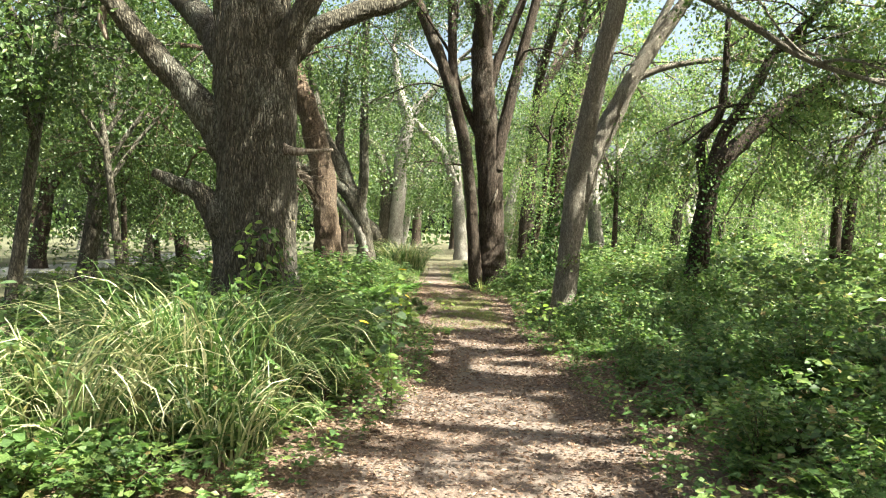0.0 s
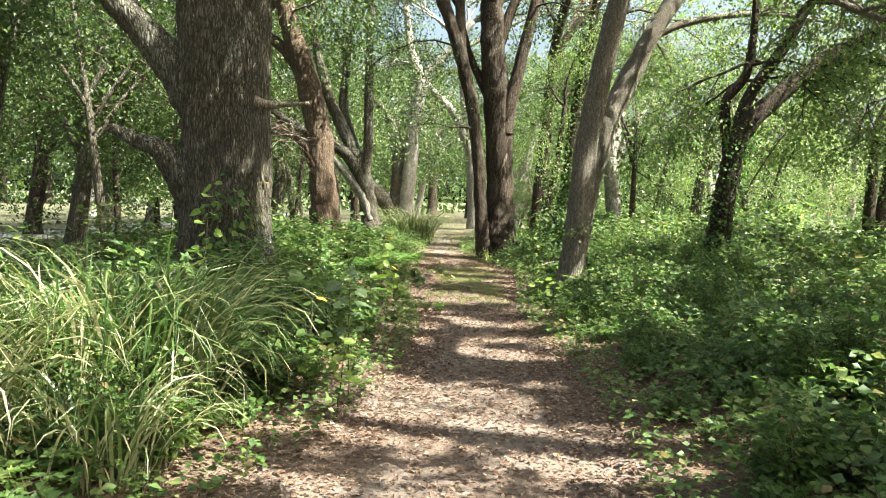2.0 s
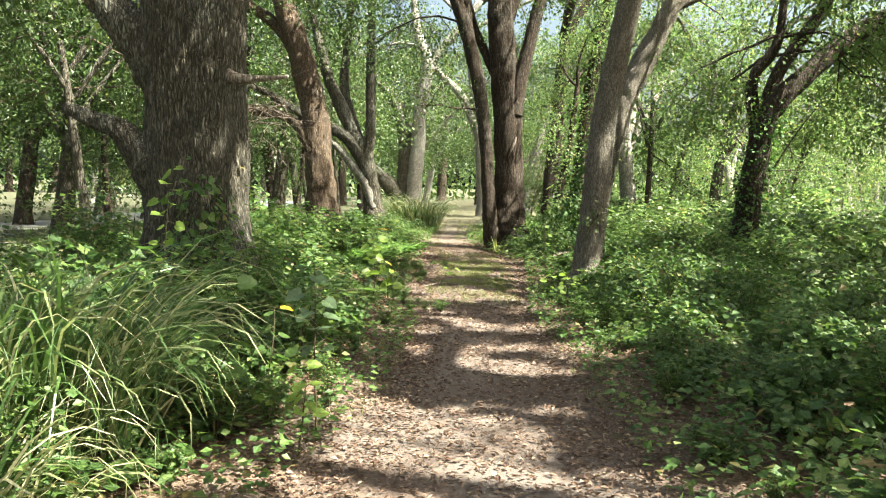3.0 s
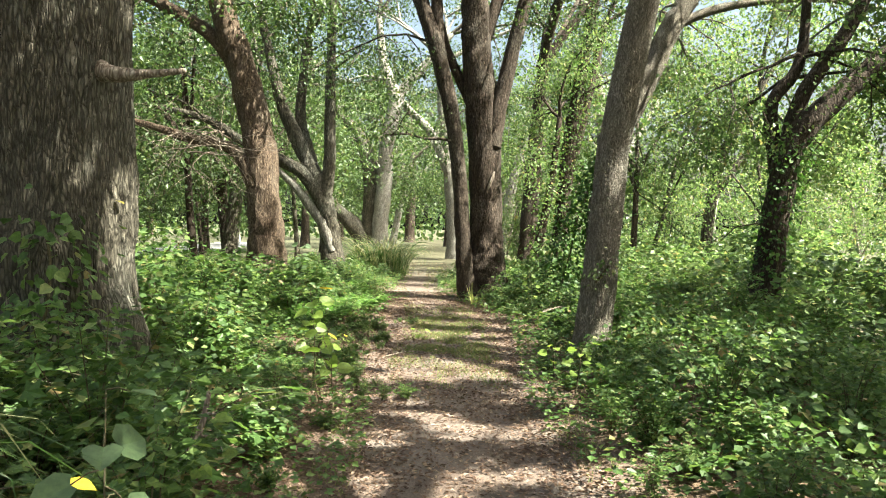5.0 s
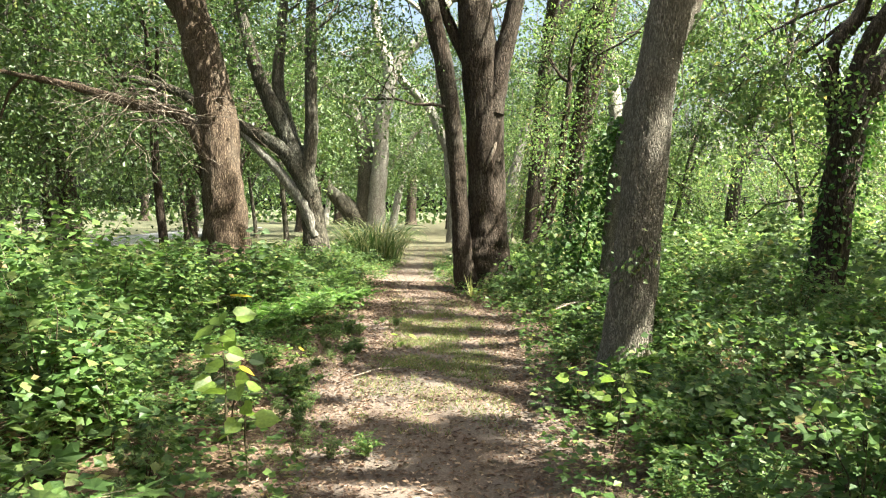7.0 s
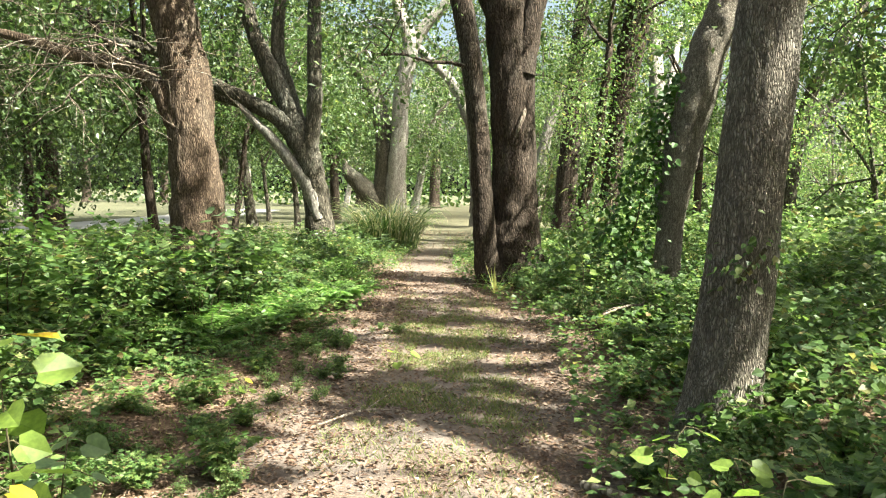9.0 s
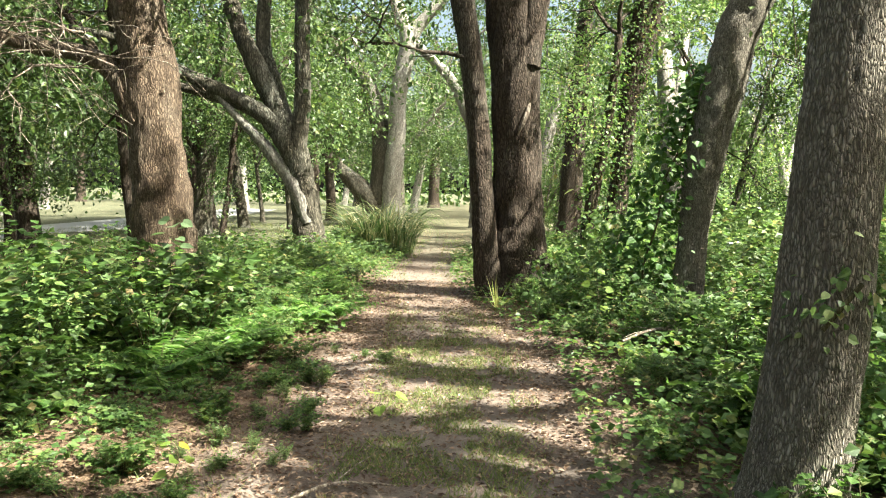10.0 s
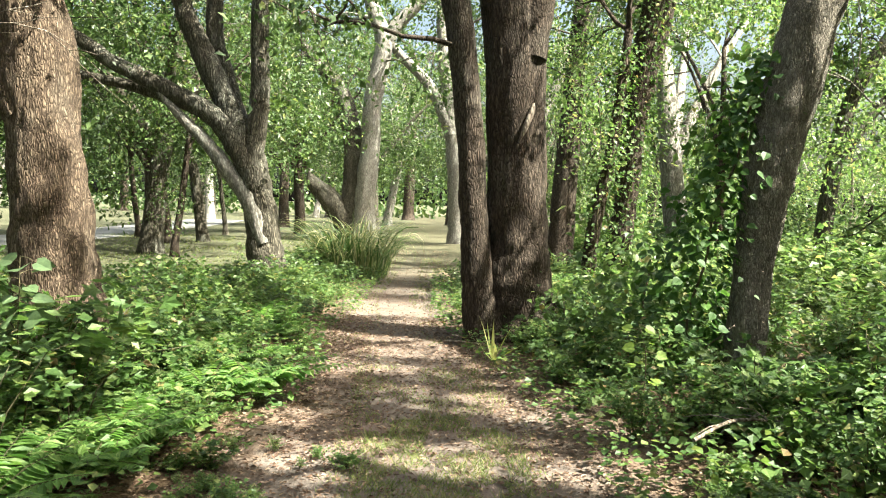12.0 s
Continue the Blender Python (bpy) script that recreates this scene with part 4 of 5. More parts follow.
# small weeds strewn over the littered bank at the trail's edge
for _ in range(120):
    y = rng.uniform(11.9, 17.8)
    x = left_edge(y) + rng.uniform(-0.45, 0.95)
    s = rng.uniform(0.2, 0.5)
    if free(x, y):
        near.put(int(rng.choice(4, p=(0.15, 0.15, 0.05, 0.65))), pose(x, y, 0.015, rng.uniform(-8, 8), rng.uniform(-8, 8), rng.uniform(0, 360)) @ Matrix.Scale(s, 4))
for y0 in np.arange(4.0, 46, 1.22):
    for off in np.arange(3.75, 14, 1.2):
        for side in (-1, 1):
            y, o = y0 + rng.uniform(-0.4, 0.4), off + rng.uniform(-0.4, 0.4)
            x = left_edge(y) - o if side < 0 else right_edge(y) + o
            if abs(x) > 0.58 * y + 1.5 or (side < 0 and (o > 5.5 or y > 17)) or (side > 0 and o > 11):
                continue
            s = rng.uniform(0.8, 1.3) * (1.12 if side > 0 else 0.8)
            # most brambles on the right take the lighter leaf to stand for sunlight
            sun_toned = rng.random() < (0.8 if side > 0 else 0.2)
            s *= 1.0 + (0.13 * max(0.0, o - 4.0) if side > 0 else 0.0)
            wide.put(1 if sun_toned else int(rng.choice((0, 2))), pose(x, y, 0.02, 0, 0, rng.uniform(0, 360)) @ Matrix.Scale(s, 4))

# bushes beside the far clump of grass
for x, y, s in ((-2.5, 29.6, 0.9), (-3.2, 30.6, 1.1), (-2.2, 31.4, 1.1), (-3.0, 32.6, 1.2), (-1.9, 33.4, 1.0), (-3.9, 31.8, 0.9)):
    wide.put(int(rng.integers(0, 2)), pose(x, y, 0.02, 0, 0, rng.uniform(0, 360)) @ Matrix.Scale(s, 4))


def fern(seed):
    """A fern of pinnate fronds that arch from one crown."""
    rng = np.random.default_rng(seed)
    t = thing("fern", (0, 0, 0), "bright green fern-like plant with feathery leaflets", "fern", "ferns beside the trail")
    lines, chunks = [], []
    for k in range(13):
        a, L, el = rng.uniform(0, 6.283), rng.uniform(0.4, 0.72), rng.uniform(0.6, 1.25)
        ts = np.linspace(0, 1, 8)
        rr = L * ts * math.cos(el) * (1 + 0.5 * ts)
        zz = L * ts * math.sin(el) * (1 - 0.42 * ts)
        p = np.stack([np.cos(a) * rr, np.sin(a) * rr, zz], -1)
        lines.append([(*q, 0.005 * (1.2 - u)) for q, u in zip(p, ts)])
        m = 15
        tt = np.repeat(np.linspace(0.25, 0.98, m), 2)
        c = np.stack([np.interp(tt, ts, p[:, i]) for i in range(3)], -1)
        sd = np.tile([1.0, -1.0], m)[:, None]
        side = np.array([-math.sin(a), math.cos(a), 0])
        fwd = np.array([math.cos(a), math.sin(a), 0.0])
        al = unit(sd * side + 0.45 * fwd + np.array([0, 0, -0.12]) + rng.normal(0, 0.08, (2 * m, 3)))
        ln = 0.14 * np.sin(np.clip(1.12 - tt, 0.12, 1) * 2.4) + 0.015
        chunks.append(leaf_arrays(SIMPLE, c, al, unit(rng.normal(0, 0.15, (2 * m, 3)) + np.array([0, 0, 1.0])), ln, ln * 0.36))
    tagged(part("stalks", quads_to_mesh("stalks", [tube(x[::2] + x[-1:], 3, 0.5, least=1) for x in lines], (0, 0, 0), STEM), t), kind="stuff")
    v, f = join(chunks)
    tagged(part("fronds", mesh_from("fronds", v, f, LEAF_FERN), t), kind="stuff")
    return t


ferns = Placer([fern(401), fern(402)])
for k in range(60):
    y = rng.uniform(16.4, 23.0)
    x = left_edge(y) - rng.uniform(0.0, 1.9) - 0.12
    if free(x, y):
        ferns.put(k % 2, pose(x, y, 0.08, 0, 0, rng.uniform(0, 360)) @ Matrix.Scale(rng.uniform(0.65, 1.1), 4))

bank = np.random.default_rng(19)
for k in range(26):      # ferns and low weeds on the littered bank
    x, y = bank.uniform(-2.7, -1.25), bank.uniform(15.4, 18.2)
    if free(x, y):
        ferns.put(k % 2, pose(x, y, 0.05, 0, 0, bank.uniform(0, 360)) @ Matrix.Scale(bank.uniform(0.6, 1.0), 4))
for k in range(90):
    x, y = bank.uniform(-1.7, -0.25), bank.uniform(13.0, 17.0)
    near.put(3 if k % 3 else 1, pose(x, y, 0.01, bank.uniform(-8, 8), bank.uniform(-8, 8), bank.uniform(0, 360)) @ Matrix.Scale(bank.uniform(0.14, 0.34), 4))


def ribbon(rng, base, a, L, w, el, bend, n=7):
    """One arching blade of grass as (verts, faces)."""
    ts = np.linspace(0, 1, n)
    ang = el - bend * ts ** 2.1
    dr, dz = np.cos(ang) * L / (n - 1), np.sin(ang) * L / (n - 1)
    r = np.concatenate([[0], np.cumsum(dr[:-1])])
    z = np.concatenate([[0], np.cumsum(dz[:-1])])
    tw = rng.normal(0, 0.35)
    c = np.stack([base[0] + np.cos(a + tw * ts) * r, base[1] + np.sin(a + tw * ts) * r, np.maximum(base[2] + z, 0.02)], -1)
    ww = w * np.sin(np.clip(0.12 + ts * 0.9, 0, 1) * math.pi) ** 0.7 * (1 - 0.55 * ts)
    ww[-1] = 0.0005
    b = a + 1.57 + rng.normal(0, 0.4)
    s = np.stack([np.cos(b) * ww, np.sin(b) * ww, ww * rng.normal(0, 0.35)], -1)
    v = np.stack([c - s, c + s], 1).reshape(-1, 3)
    i = np.arange(n - 1) * 2
    f = np.vstack([np.stack([i, i + 1, i + 3], -1), np.stack([i, i + 3, i + 2], -1)])
    return v, f


def grass_clump(at, seed, label, count, rad, length, width, singles, dry=0.2):
    """A clump of arching blades: the outer ones singly, the inner mass joined. dry: share of dead and sun-paled blades.
    """
    rng = np.random.default_rng(seed)
    t = thing("grass_clump", at, label, "grass", "tall grass clumps")
    chunks = []
    for k in range(count):
        a, d = rng.uniform(0, 6.283), rad * math.sqrt(rng.random())
        b = a + rng.normal(0, 0.7)
        blade = ribbon(rng, (math.cos(a) * d, math.sin(a) * d, 0), b, length * rng.uniform(0.55, 1.1), width * rng.uniform(0.5, 1.15), rng.uniform(1.15, 1.55), rng.uniform(1.8, 4.0), 9)
        if k < singles:
            part("blade", mesh_from("blade", *blade, BLADE_DRY_SUNLIT if k % 10 < 10 * dry else BLADE), t, "straw-coloured blade" if k % 10 < 10 * dry else "")
        else:
            chunks.append(blade)
    cut = max(1, int(len(chunks) * dry * 0.8))
    v, f = join(chunks[cut:])
    tagged(part("inner_grass", mesh_from("inner_grass", v, f, BLADE), t), kind="stuff")
    v, f = join(chunks[:cut])
    tagged(part("dry_sunlit_grass", mesh_from("dry_sunlit_grass", v, f, BLADE_DRY_SUNLIT), t, "straw-coloured dead and sunlit grass"), kind="stuff")


grass_clump((-1.8, 6.3, 0.02), 501, "tall arching clump of long green and straw-coloured grass", 860, 0.66, 1.62, 0.0125, 130, 0.12)
# high pale shares in the near clumps paint the sun on them
grass_clump((-2.5, 5.3, 0.02), 502, "clump of long grass blades paled to look sunlit", 520, 0.6, 1.35, 0.012, 100, 0.5)
grass_clump((-1.45, 5.2, 0.02), 503, "low clump of drooping grass at the trail's edge", 190, 0.4, 0.95, 0.011, 60, 0.5)
grass_clump((-1.45, 30.0, 0.0), 504, "dense clump of tall grass with dry brown skirts", 620, 0.75, 1.8, 0.016, 60)
grass_clump((-2.9, 4.2, 0.02), 505, "clump of long thin grass paled to look sunlit", 200, 0.45, 1.2, 0.009, 60, 0.6)


def young_plant(at, seed, label, h, count, size, leaf, yellow=0):
    """A single upright stem with large rounded leaves on short stalks."""
    rng = np.random.default_rng(seed)
    t = thing("seedling", at, label, "seedling", "seedlings beside the trail")
    ts = np.linspace(0, 1, 6)
    x, y = np.cumsum(rng.normal(0, 0.03, 6)), np.cumsum(rng.normal(0, 0.03, 6))
    x, y = x - x[0], y - y[0]
    z = h * ts - 0.03
    part("stem", quads_to_mesh("stem", [tube([(x[i], y[i], z[i], 0.006 * (1.25 - ts[i])) for i in range(6)], 6, 0.08)], (0, 0, 0), STEM), t)
    for k in range(count):
        u = 1 - 0.55 * (k / count) ** 0.9
        p = np.array([np.interp(u, ts, x), np.interp(u, ts, y), np.interp(u, ts, z)])
        b = k * 2.4 + rng.uniform(-0.4, 0.4)
        d = unit(np.array([math.cos(b), math.sin(b), rng.uniform(-0.5, 0.2)]))
        q = p + d * rng.uniform(0.03, 0.1)
        L = size * rng.uniform(0.7, 1.2)
        v, f = leaf_arrays(ROUND, q[None], d[None], unit(np.array([[rng.normal(0, 0.4), rng.normal(0, 0.4) - 0.4, 0.8]])), [L], [L * 1.0])
        blade = part("leaf", mesh_from("leaf", v, f, LEAF_YELLOW if k < yellow else leaf), t, "yellow leaf" if k < yellow else "")
        part("leaf_stalk", quads_to_mesh("leaf_stalk", [tube([(*p, 0.0025), (*((p + q) / 2 + np.array([0, 0, 0.008])), 0.002), (*q, 0.0015)], 4, 0.1, least=1)], (0, 0, 0), STEM), blade)
    return t


for k, (x, y, h, n, sz, lf, yl, lab) in enumerate((
        (-0.42, 11.4, 0.66, 10, 0.11, LEAF_YOUNG, 1, "seedling with large pale yellow-green round leaves"),
        (-0.4, 6.65, 0.5, 9, 0.085, LEAF_YOUNG, 0, "seedling with pale round leaves at the trail's edge"),
        (-0.71, 7.3, 0.72, 7, 0.085, LEAF_SHRUB, 1, "thin seedling with one yellow leaf"),
        (-0.36, 6.9, 1.1, 15, 0.1, LEAF_DULL, 0, "tall seedling with broad dull green leaves"),
        (-0.9, 6.75, 0.95, 14, 0.1, LEAF_SHRUB, 0, "seedling with broad green leaves"),
        (-0.58, 11.8, 0.98, 15, 0.115, LEAF_YOUNG, 1, "leaning seedling with large pale round leaves"),
        (-0.75, 12.1, 0.6, 10, 0.09, LEAF_DULL, 0, "seedling with dull leaves above the leaf litter"),
        (1.6, 12.95, 0.46, 7, 0.085, LEAF_YOUNG, 0, "pale-leaved seedling before the grey tree"),
        (-2.2, 9.3, 1.62, 16, 0.11, LEAF_YOUNG, 0, "tall seedling with pale leaves before the oak"),
        (-1.75, 17.2, 1.25, 28, 0.115, LEAF_DULL, 0, "tall seedling with grey-green round leaves"),
        (1.62, 12.1, 0.55, 9, 0.075, LEAF_YOUNG, 0, "pale-leaved seedling at the trail's edge"),
        (2.6, 11.2, 0.6, 8, 0.09, LEAF_YOUNG, 0, "pale-leaved seedling among the undergrowth"),
        (3.2, 11.5, 0.55, 6, 0.09, LEAF_YOUNG, 0, "pale-leaved seedling among the undergrowth"),
        (1.75, 12.6, 0.42, 6, 0.08, LEAF_YOUNG, 0, "small pale seedling beside the trail"),
        (-0.7, 8.6, 0.6, 9, 0.085, LEAF_YOUNG, 0, "pale seedling in the undergrowth"),
        (-2.0, 16.9, 0.95, 18, 0.06, LEAF_YOUNG, 0, "upright weed with pale hanging leaves"),
        (-2.35, 17.0, 0.9, 18, 0.06, LEAF_YOUNG, 0, "upright weed with pale hanging leaves"),
        (1.95, 18.4, 0.8, 14, 0.075, LEAF_YOUNG, 0, "sunlit seedling beside the dark oak"),
        (1.75, 16.6, 0.35, 8, 0.06, LEAF_YOUNG, 0, "small sunlit seedling at the trail's edge"),
        (0.1, 15.95, 0.17, 3, 0.09, LEAF_YOUNG, 0, "tiny seedling growing in the trail"),
        (-2.75, 4.9, 1.15, 14, 0.11, LEAF_DULL, 0, "seedling with large dull green leaves"),
        (-0.75, 14.4, 0.25, 5, 0.07, LEAF_YOUNG, 1, "small seedling in the leaf litter"))):
    young_plant((x, y, 0.02), 600 + k, lab, h, n, sz, lf, yl)


def spiky_plant(at, seed):
    rng = np.random.default_rng(seed)
    t = thing("palmetto_seedling", at, "small spiky palmetto with stiff pale blades", "plant")
    for k in range(11):
        v, f = ribbon(rng, (0, 0, 0), k * 0.62 + rng.uniform(-0.2, 0.2), rng.uniform(0.35, 0.6), 0.017, rng.uniform(0.4, 1.35), rng.uniform(0.05, 0.3), 5)
        part("blade", mesh_from("blade", v, f, SHORT_GRASS if k % 3 else LEAF_YOUNG), t)


spiky_plant((1.02, 20.85, 0.02), 71)


# ---- ivy, vines, dead wood ----
def ivy(label, line, rad, count, size, seed, leaf=LEAF_IVY):
    """A leafy creeper round a line (x, y, z, r): a stem and overlapping leaves that face outward."""
    rng = np.random.default_rng(seed)
    base = (line[0][0], line[0][1], 0.0)
    t = thing("ivy", base, label, "ivy", "ivy on the trees")
    q = spline(line, 0.08)
    part("stem", quads_to_mesh("stem", [tube([(a[0] + 0.03 * math.sin(i * 1.7), a[1] - a[3] * 0.8, max(a[2], 0.0), 0.012) for i, a in enumerate(q[::3])], 6, 0.1)], base, STEM), t)
    k = rng.integers(0, len(q), count)
    ang = rng.uniform(0, 6.283, count)
    out = np.stack([np.cos(ang), np.sin(ang), rng.normal(0, 0.3, count)], -1)
    rr = q[k, 3] + np.abs(rng.normal(0, rad, count)) * (0.5 + rng.random(count))
    at = q[k, :3] + out * rr[:, None] + np.array([0, 0, 1]) * rng.normal(0, 0.05, count)[:, None]
    at[:, 2] = np.maximum(at[:, 2], 0.05)
    along = unit(np.stack([rng.normal(0, 0.9, count), rng.normal(0, 0.9, count), -0.7 * np.ones(count)], -1) + out * 0.6)
    L = size * rng.uniform(0.6, 1.25, count)
    v, f = leaf_arrays(BROAD, at, along, unit(out * 0.7 + np.array([0, 0, 0.5]) + 0.4 * TO_LIGHT + rng.normal(0, 0.45, (count, 3))), L, L * 0.9)
    tagged(part("foliage", mesh_from("foliage", v - np.array(base), f, leaf), t), kind="stuff")


ivy("dense ivy climbing the leaning tree", [(2.62, 20.1, 0, 0.3), (2.7, 20.1, 0.8, 0.25), (2.85, 20.05, 1.5, 0.18), (3.05, 20.0, 2.2, 0.1), (3.3, 20.0, 2.9, 0.06)], 0.14, 1500, 0.085, 801)
ivy("ivy and creepers hanging on a dark trunk", lift([(3.5, 0, 0.25), (3.57, 1.1, 0.22), (3.67, 2.27, 0.2), (3.76, 3.73, 0.2), (3.98, 5.17, 0.18), (4.3, 7.4, 0.12)], 26.9), 0.16, 3200, 0.065, 802, LEAF_SHRUB)
ivy("dark ivy round the foot of the curving oak", lift([(5.63, 0, 0.28), (5.7, 0.8, 0.24), (5.85, 2.05, 0.22), (6.08, 3.0, 0.2)], 18.0), 0.07, 1100, 0.07, 803)
ivy("sprig of creeper on the grey trunk", [(2.14, 14.0, 0.95, 0.05), (2.2, 13.98, 1.1, 0.06), (2.3, 13.98, 1.18, 0.05)], 0.06, 90, 0.05, 804, LEAF_BRIGHT)
ivy("creeper at the foot of the big oak", [(-2.3, 10.6, 0, 0.15), (-2.25, 10.55, 0.8, 0.15), (-2.3, 10.6, 1.5, 0.1)], 0.15, 420, 0.085, 805, LEAF_SHRUB)
ivy("tangled creepers between the trees", [(2.5, 20.6, 0, 0.3), (2.45, 20.8, 0.7, 0.3), (2.6, 21.2, 1.2, 0.15)], 0.2, 900, 0.08, 806, LEAF_BRIGHT)
ivy("creepers at the foot of the dark oak", [(1.75, 22.0, 0, 0.2), (1.85, 22.0, 0.35, 0.2), (1.9, 22.1, 0.6, 0.1)], 0.18, 420, 0.07, 807, LEAF_SHRUB)
ivy("ivy climbing a thin tree", lift([(2.85, 0, 0.12), (2.97, 1.38, 0.12), (3.2, 2.6, 0.1), (3.4, 4.2, 0.06)], 26.1), 0.12, 1100, 0.065, 808, LEAF_SHRUB)

rng = np.random.default_rng(23)
vines = thing("hanging_vines", (-2.55, 11.25, 0.0), "thin grey vines hanging on the old oak's bark", "vine")
for k in range(22):
    a = rng.uniform(-2.7, -0.7)
    z0, z1 = rng.uniform(3.2, 4.8), rng.uniform(0.9, 2.4)
    pts = []
    for u in np.linspace(0, 1, 7):
        aa, z = a + rng.normal(0, 0.03), z0 + (z1 - z0) * u
        rr = 0.61 + 0.03 * rng.random() + (0.06 if z < 1 else 0)
        pts.append((math.cos(aa) * rr, math.sin(aa) * rr, z, 0.003 + 0.003 * rng.random()))
    part("vine", quads_to_mesh("vine", [tube(pts, 5, 0.12)], (0, 0, 0), BARK_OAK), vines)


def dead_stick(name, label, pts, material=DEADWOOD, twigs=3, seed=0):
    rng = np.random.default_rng(seed)
    base = pts[0][:3]
    t = thing(name, base, label, "branch", "fallen wood")
    part("stem", quads_to_mesh("stem", [tube(pts, 9, 0.06, 0.25, 0, seed)], base, material), t)
    q = spline(pts, 0.1)
    for k in range(twigs):
        s = q[int(len(q) * rng.uniform(0.3, 0.9))]
        d = unit(rng.normal(0, 1, 3)) * np.array([1, 1, 0.5]) * rng.uniform(0.15, 0.4)
        part("twig", quads_to_mesh("twig", [tube([(*s[:3], s[3] * 0.5), (*(s[:3] + d * 0.5 + 0.02), s[3] * 0.35), (*(s[:3] + d), 0.002)], 5, 0.08)], base, material), t)


dead_stick("dead_branch", "crooked grey dead stick standing in the undergrowth", [(-1.0, 8.85, 0.02, 0.024), (-0.92, 9.0, 0.2, 0.022), (-0.82, 9.15, 0.4, 0.018), (-0.78, 9.2, 0.62, 0.012)], seed=1)
dead_stick("fallen_log", "short mossy fallen log beside the ivy", [(2.1, 20.9, 0.1, 0.08), (2.35, 20.75, 0.11, 0.085), (2.7, 20.65, 0.1, 0.075)], BARK_OAK, 1, 2)
dead_stick("dead_branch", "thin dead branch leaning by the tree's foot", [(2.45, 20.2, 0.03, 0.012), (2.75, 20.0, 0.3, 0.011), (3.0, 19.7, 0.62, 0.008)], seed=3)
dead_stick("dead_branch", "pile of pale dead twigs in the sunlight", [(2.0, 17.5, 0.25, 0.012), (2.3, 17.7, 0.32, 0.011), (2.65, 17.8, 0.3, 0.006)], twigs=12, seed=4)
dead_stick("dead_branch", "small stick lying across the trail's edge", [(0.55, 22.0, 0.03, 0.012), (0.8, 21.8, 0.05, 0.011), (1.1, 21.75, 0.03, 0.006)], twigs=2, seed=5)
dead_stick("dead_branch", "dry fallen stick in the leaf litter", [(-0.2, 14.2, 0.03, 0.008), (0.05, 14.5, 0.05, 0.008), (0.35, 14.55, 0.03, 0.004)], twigs=2, seed=6)
dead_stick("dead_branch", "short broken stick at the trail's edge", [(1.25, 13.35, 0.03, 0.02), (1.4, 13.15, 0.05, 0.02), (1.5, 13.0, 0.04, 0.012)], twigs=1, seed=7)
twig_lines, tips = [], []
for k in range(9):
    grow(np.random.default_rng(900 + k), (-3.1 - 0.12 * k, 19.2, 2.75 + 0.12 * (k % 4)), (-0.8 + 0.2 * k, -0.7, 0.25 - 0.05 * k), 1.3, 0.016, 2, 0.1, twig_lines, tips)
t = thing("dead_twigs", (-3.2, 19.2, 2.8), "spray of bare grey dead twigs on the reddish oak", "branch")
tagged(part("twigs", quads_to_mesh("twigs", [tube(x, 4, 0.3, least=1) for x in twig_lines], (-3.2, 19.2, 2.8), DEADWOOD), t), kind="stuff")


rng = np.random.default_rng(29)
for x, y, top, low in ((4.25, 19.9, 4.5, 2.3), (3.9, 19.7, 3.9, 2.0), (7.7, 18.0, 4.5, 2.2), (8.6, 18.1, 5.0, 2.6), (2.95, 14.0, 5.4, 3.0), (-3.4, 19.5, 4.2, 2.4), (9.3, 18.0, 5.2, 3.2)):
    t = thing("hanging_vine", (x, y, top), "thin bare vine hanging from a limb", "vine", "hanging vines")
    zs = np.linspace(0, low - top, 6)
    part("strand", quads_to_mesh("strand", [tube([(0.05 * math.sin(z * 2.3) + rng.normal(0, 0.03), rng.normal(0, 0.03), z, 0.007 - 0.003 * z / (low - top)) for z in zs], 5, 0.15)], (0, 0, 0), BARK_GREY), t)
    part("strand", quads_to_mesh("strand", [tube([(0.04 + 0.07 * math.sin(z * 1.9) + rng.normal(0, 0.03), 0.04, z * 0.7, 0.005) for z in zs], 5, 0.15)], (0, 0, 0), BARK_GREY), t)


# ---- what lies and grows on the ground ----
def scatter(n, y_lo, y_hi, inner, outer, rng, power=1.0):
    """Places on the ground between inner and outer shares of the trail's half width."""
    y = y_lo + (y_hi - y_lo) * rng.random(n) ** power
    x = track_x(y) + track_half(y) * rng.uniform(inner, outer, n) * rng.choice((-1, 1), n)
    return np.stack([x, y, ground_height(x, y)], -1)


rng = np.random.default_rng(41)
p = np.vstack([scatter(30000, 3.2, 24, 0.0, 1.1, rng, 1.25), scatter(36000, 3.2, 24, 0.5, 2.0, rng, 1.2), scatter(4000, 24, 40, 0, 1.6, rng), scatter(9000, 12, 18.5, 1.2, 2.6, rng)])
n = len(p)
p[:, 2] += rng.uniform(0.002, 0.018, n)
a = rng.uniform(0, 6.283, n)
L = rng.uniform(0.02, 0.05, n)
v, f = leaf_arrays(CURLED, p, unit(np.stack([np.cos(a), np.sin(a), rng.normal(0, 0.18, n)], -1)), unit(rng.normal(0, 0.28, (n, 3)) + np.array([0, 0, 1.0])), L, L * rng.uniform(0.35, 0.6, n))
tagged(new("leaf_litter", mesh_from("leaf_litter", v, f, DRY_LEAF)), "dry brown fallen oak leaves strewn on the trail", "leaf litter", kind="stuff")

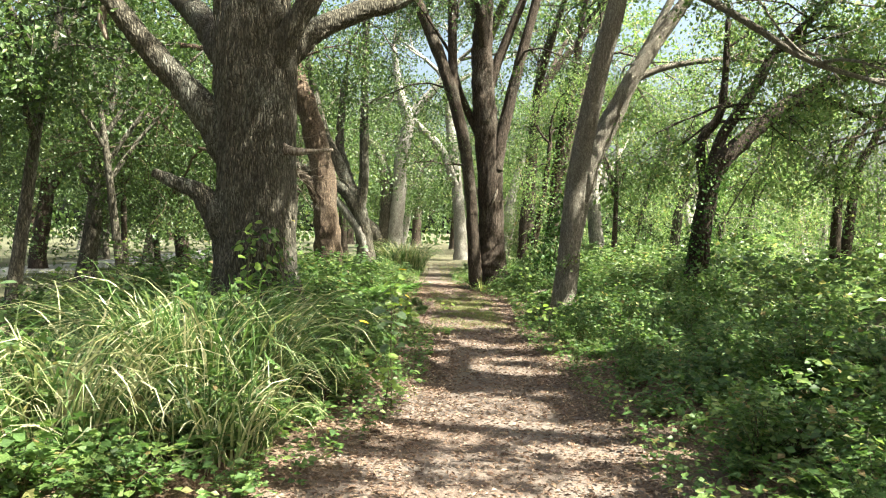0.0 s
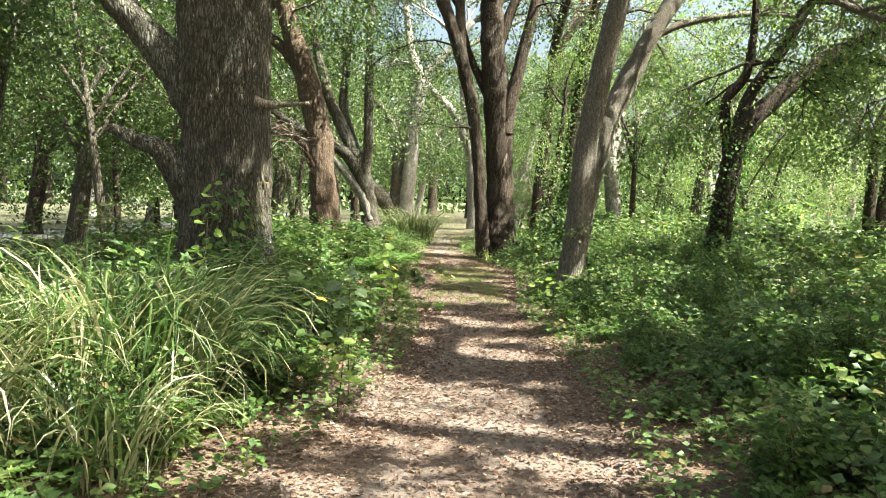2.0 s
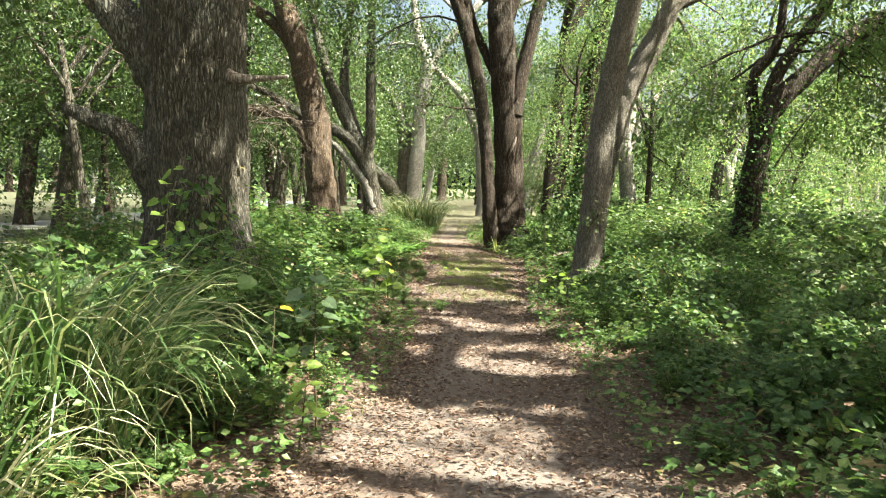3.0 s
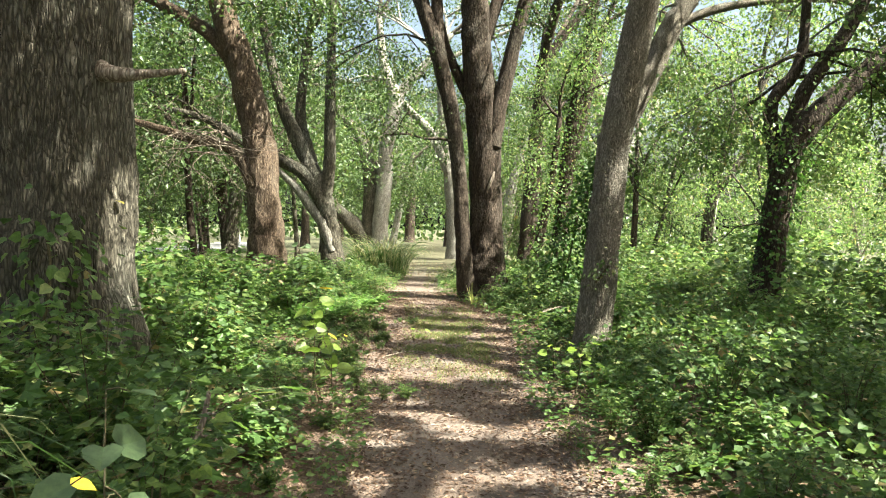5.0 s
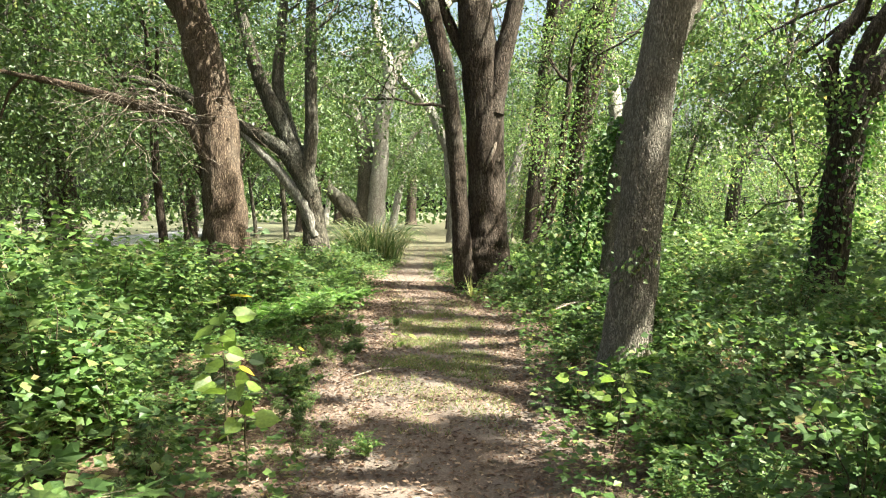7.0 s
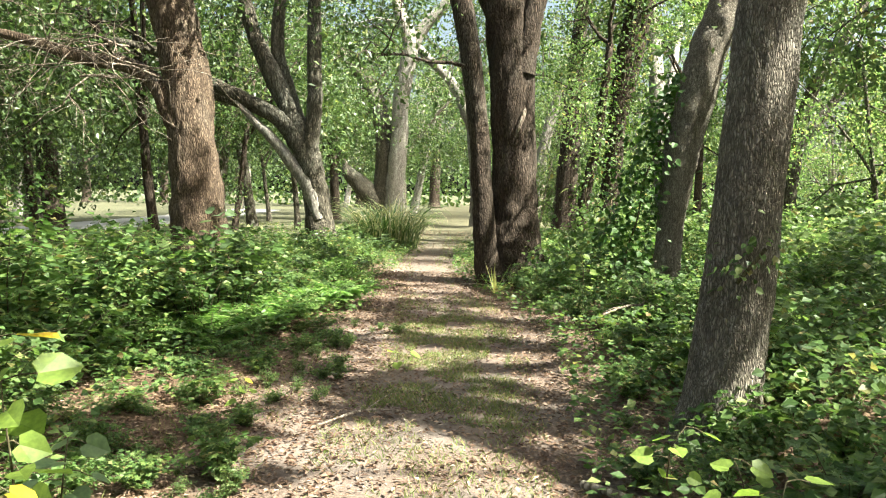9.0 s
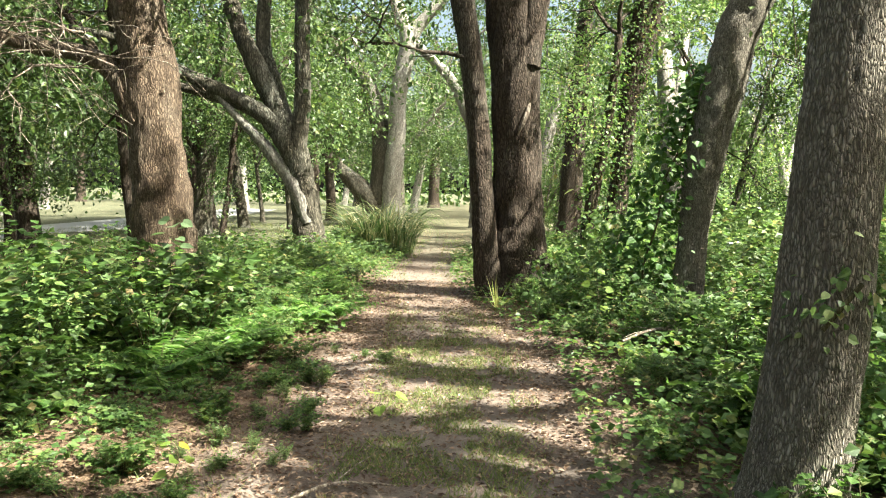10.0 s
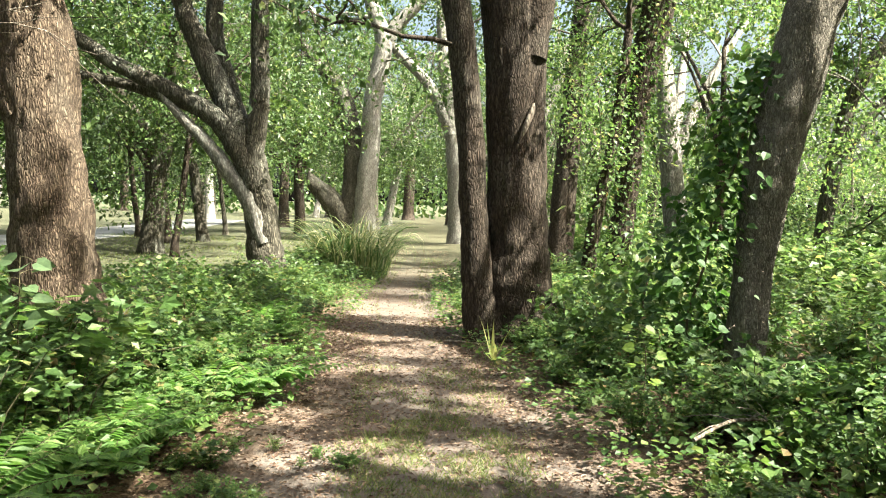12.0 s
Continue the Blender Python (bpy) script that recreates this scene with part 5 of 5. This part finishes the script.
p = np.vstack([scatter(12000, 12.5, 20.5, 0.0, 0.66, rng), scatter(12000, 14.3, 18.8, 0.0, 0.5, rng), scatter(9000, 20, 36, 0.35, 1.3, rng), scatter(4000, 12, 17, 0.9, 1.7, rng), scatter(2500, 7, 12, 0.85, 1.2, rng)])
keep = np.array([noise.noise(Vector((q[0] * 2.6, q[1] * 1.7, 3.0))) + 0.5 * noise.noise(Vector((q[0] * 7, q[1] * 6, 1.0))) > -0.12 for q in p])
p = p[keep]
n = len(p)
a = rng.uniform(0, 6.283, n)
BLADELET = (np.array([(0, 0.5, 0), (0, -0.5, 0), (1, 0, 0)]), [(0, 1, 2)])
L = rng.uniform(0.02, 0.075, n)
v, f = leaf_arrays(BLADELET, p, unit(np.stack([np.cos(a), np.sin(a), rng.uniform(0.3, 2.0, n)], -1)), unit(rng.normal(0, 1, (n, 3)) + np.array([0, 0, 0.4])), L, np.full(n, 0.006))
tagged(new("trail_grass", mesh_from("trail_grass", v, f, SHORT_GRASS)), "thin short grass growing along the trail's middle", "grass", kind="stuff")

n = 26000
x, y = -2.6 - 10.5 * rng.random(n) ** 1.4, 20 + 26 * rng.random(n) ** 1.5
keep = np.array([noise.noise(Vector((a * 0.9, b * 0.7, 9.0))) > -0.2 for a, b in zip(x, y)])
x, y = x[keep], y[keep]
n = len(x)
a = rng.uniform(0, 6.283, n)
L = rng.uniform(0.05, 0.13, n)
v, f = leaf_arrays(BLADELET, np.stack([x, y, ground_height(x, y)], -1), unit(np.stack([np.cos(a), np.sin(a), rng.uniform(0.4, 1.8, n)], -1)), unit(rng.normal(0, 1, (n, 3)) + np.array([0, 0, 0.4])), L, np.full(n, 0.014))
tagged(new("lawn_grass", mesh_from("lawn_grass", v, f, SHORT_GRASS)), "rough short grass on the open ground under the oaks", "grass", kind="stuff")

y = rng.uniform(2.5, 30, 30000)
o = rng.random(30000) ** 1.3 * 2.6 - 0.22
x = np.where(rng.random(30000) < 0.5, left_edge(y) - o, right_edge(y) + o)
p = np.stack([x, y, ground_height(x, y) + rng.uniform(0.02, 0.24, 30000)], -1)
a = rng.uniform(0, 6.283, 30000)
L = rng.uniform(0.025, 0.075, 30000)
v, f = leaf_arrays(SIMPLE, p, unit(np.stack([np.cos(a), np.sin(a), rng.normal(0, 0.2, 30000)], -1)), unit(rng.normal(0, 0.4, (30000, 3)) + np.array([0, 0, 1.0])), L, L * 0.8)
tagged(new("ground_cover", mesh_from("ground_cover", v, f, LEAF_SHRUB)), "low green creeping leaves along both sides of the trail", "ground cover", kind="stuff")

n = 46000
y = rng.uniform(2.8, 26, n)
o = 0.3 + rng.random(n) * 3.4
side = rng.random(n) < 0.45
x = np.where(side, left_edge(y) - o, right_edge(y) + o)
heap = np.array([0.5 + 0.5 * noise.noise(Vector((a * 0.9, b * 0.9, 7.0))) for a, b in zip(x, y)])
z = ground_height(x, y) + 0.05 + np.clip(o / 1.2, 0.25, 1.0) * heap * rng.uniform(0.25, 1.0, n) ** 0.6 * 0.85
a = rng.uniform(0, 6.283, n)
L = rng.uniform(0.035, 0.095, n)
v, f = leaf_arrays(SIMPLE, np.stack([x, y, z], -1), unit(np.stack([np.cos(a), np.sin(a), rng.normal(-0.2, 0.35, n)], -1)), unit(rng.normal(0, 0.45, (n, 3)) + np.array([0, -0.15, 0.6]) + 0.5 * TO_LIGHT), L, L * 0.85)
mesh = mesh_from("vine_mat", v, f, LEAF_SHRUB)
tagged(new("vine_mat", mesh), "tangled mat of green vine leaves over the undergrowth", "ground cover", kind="stuff")
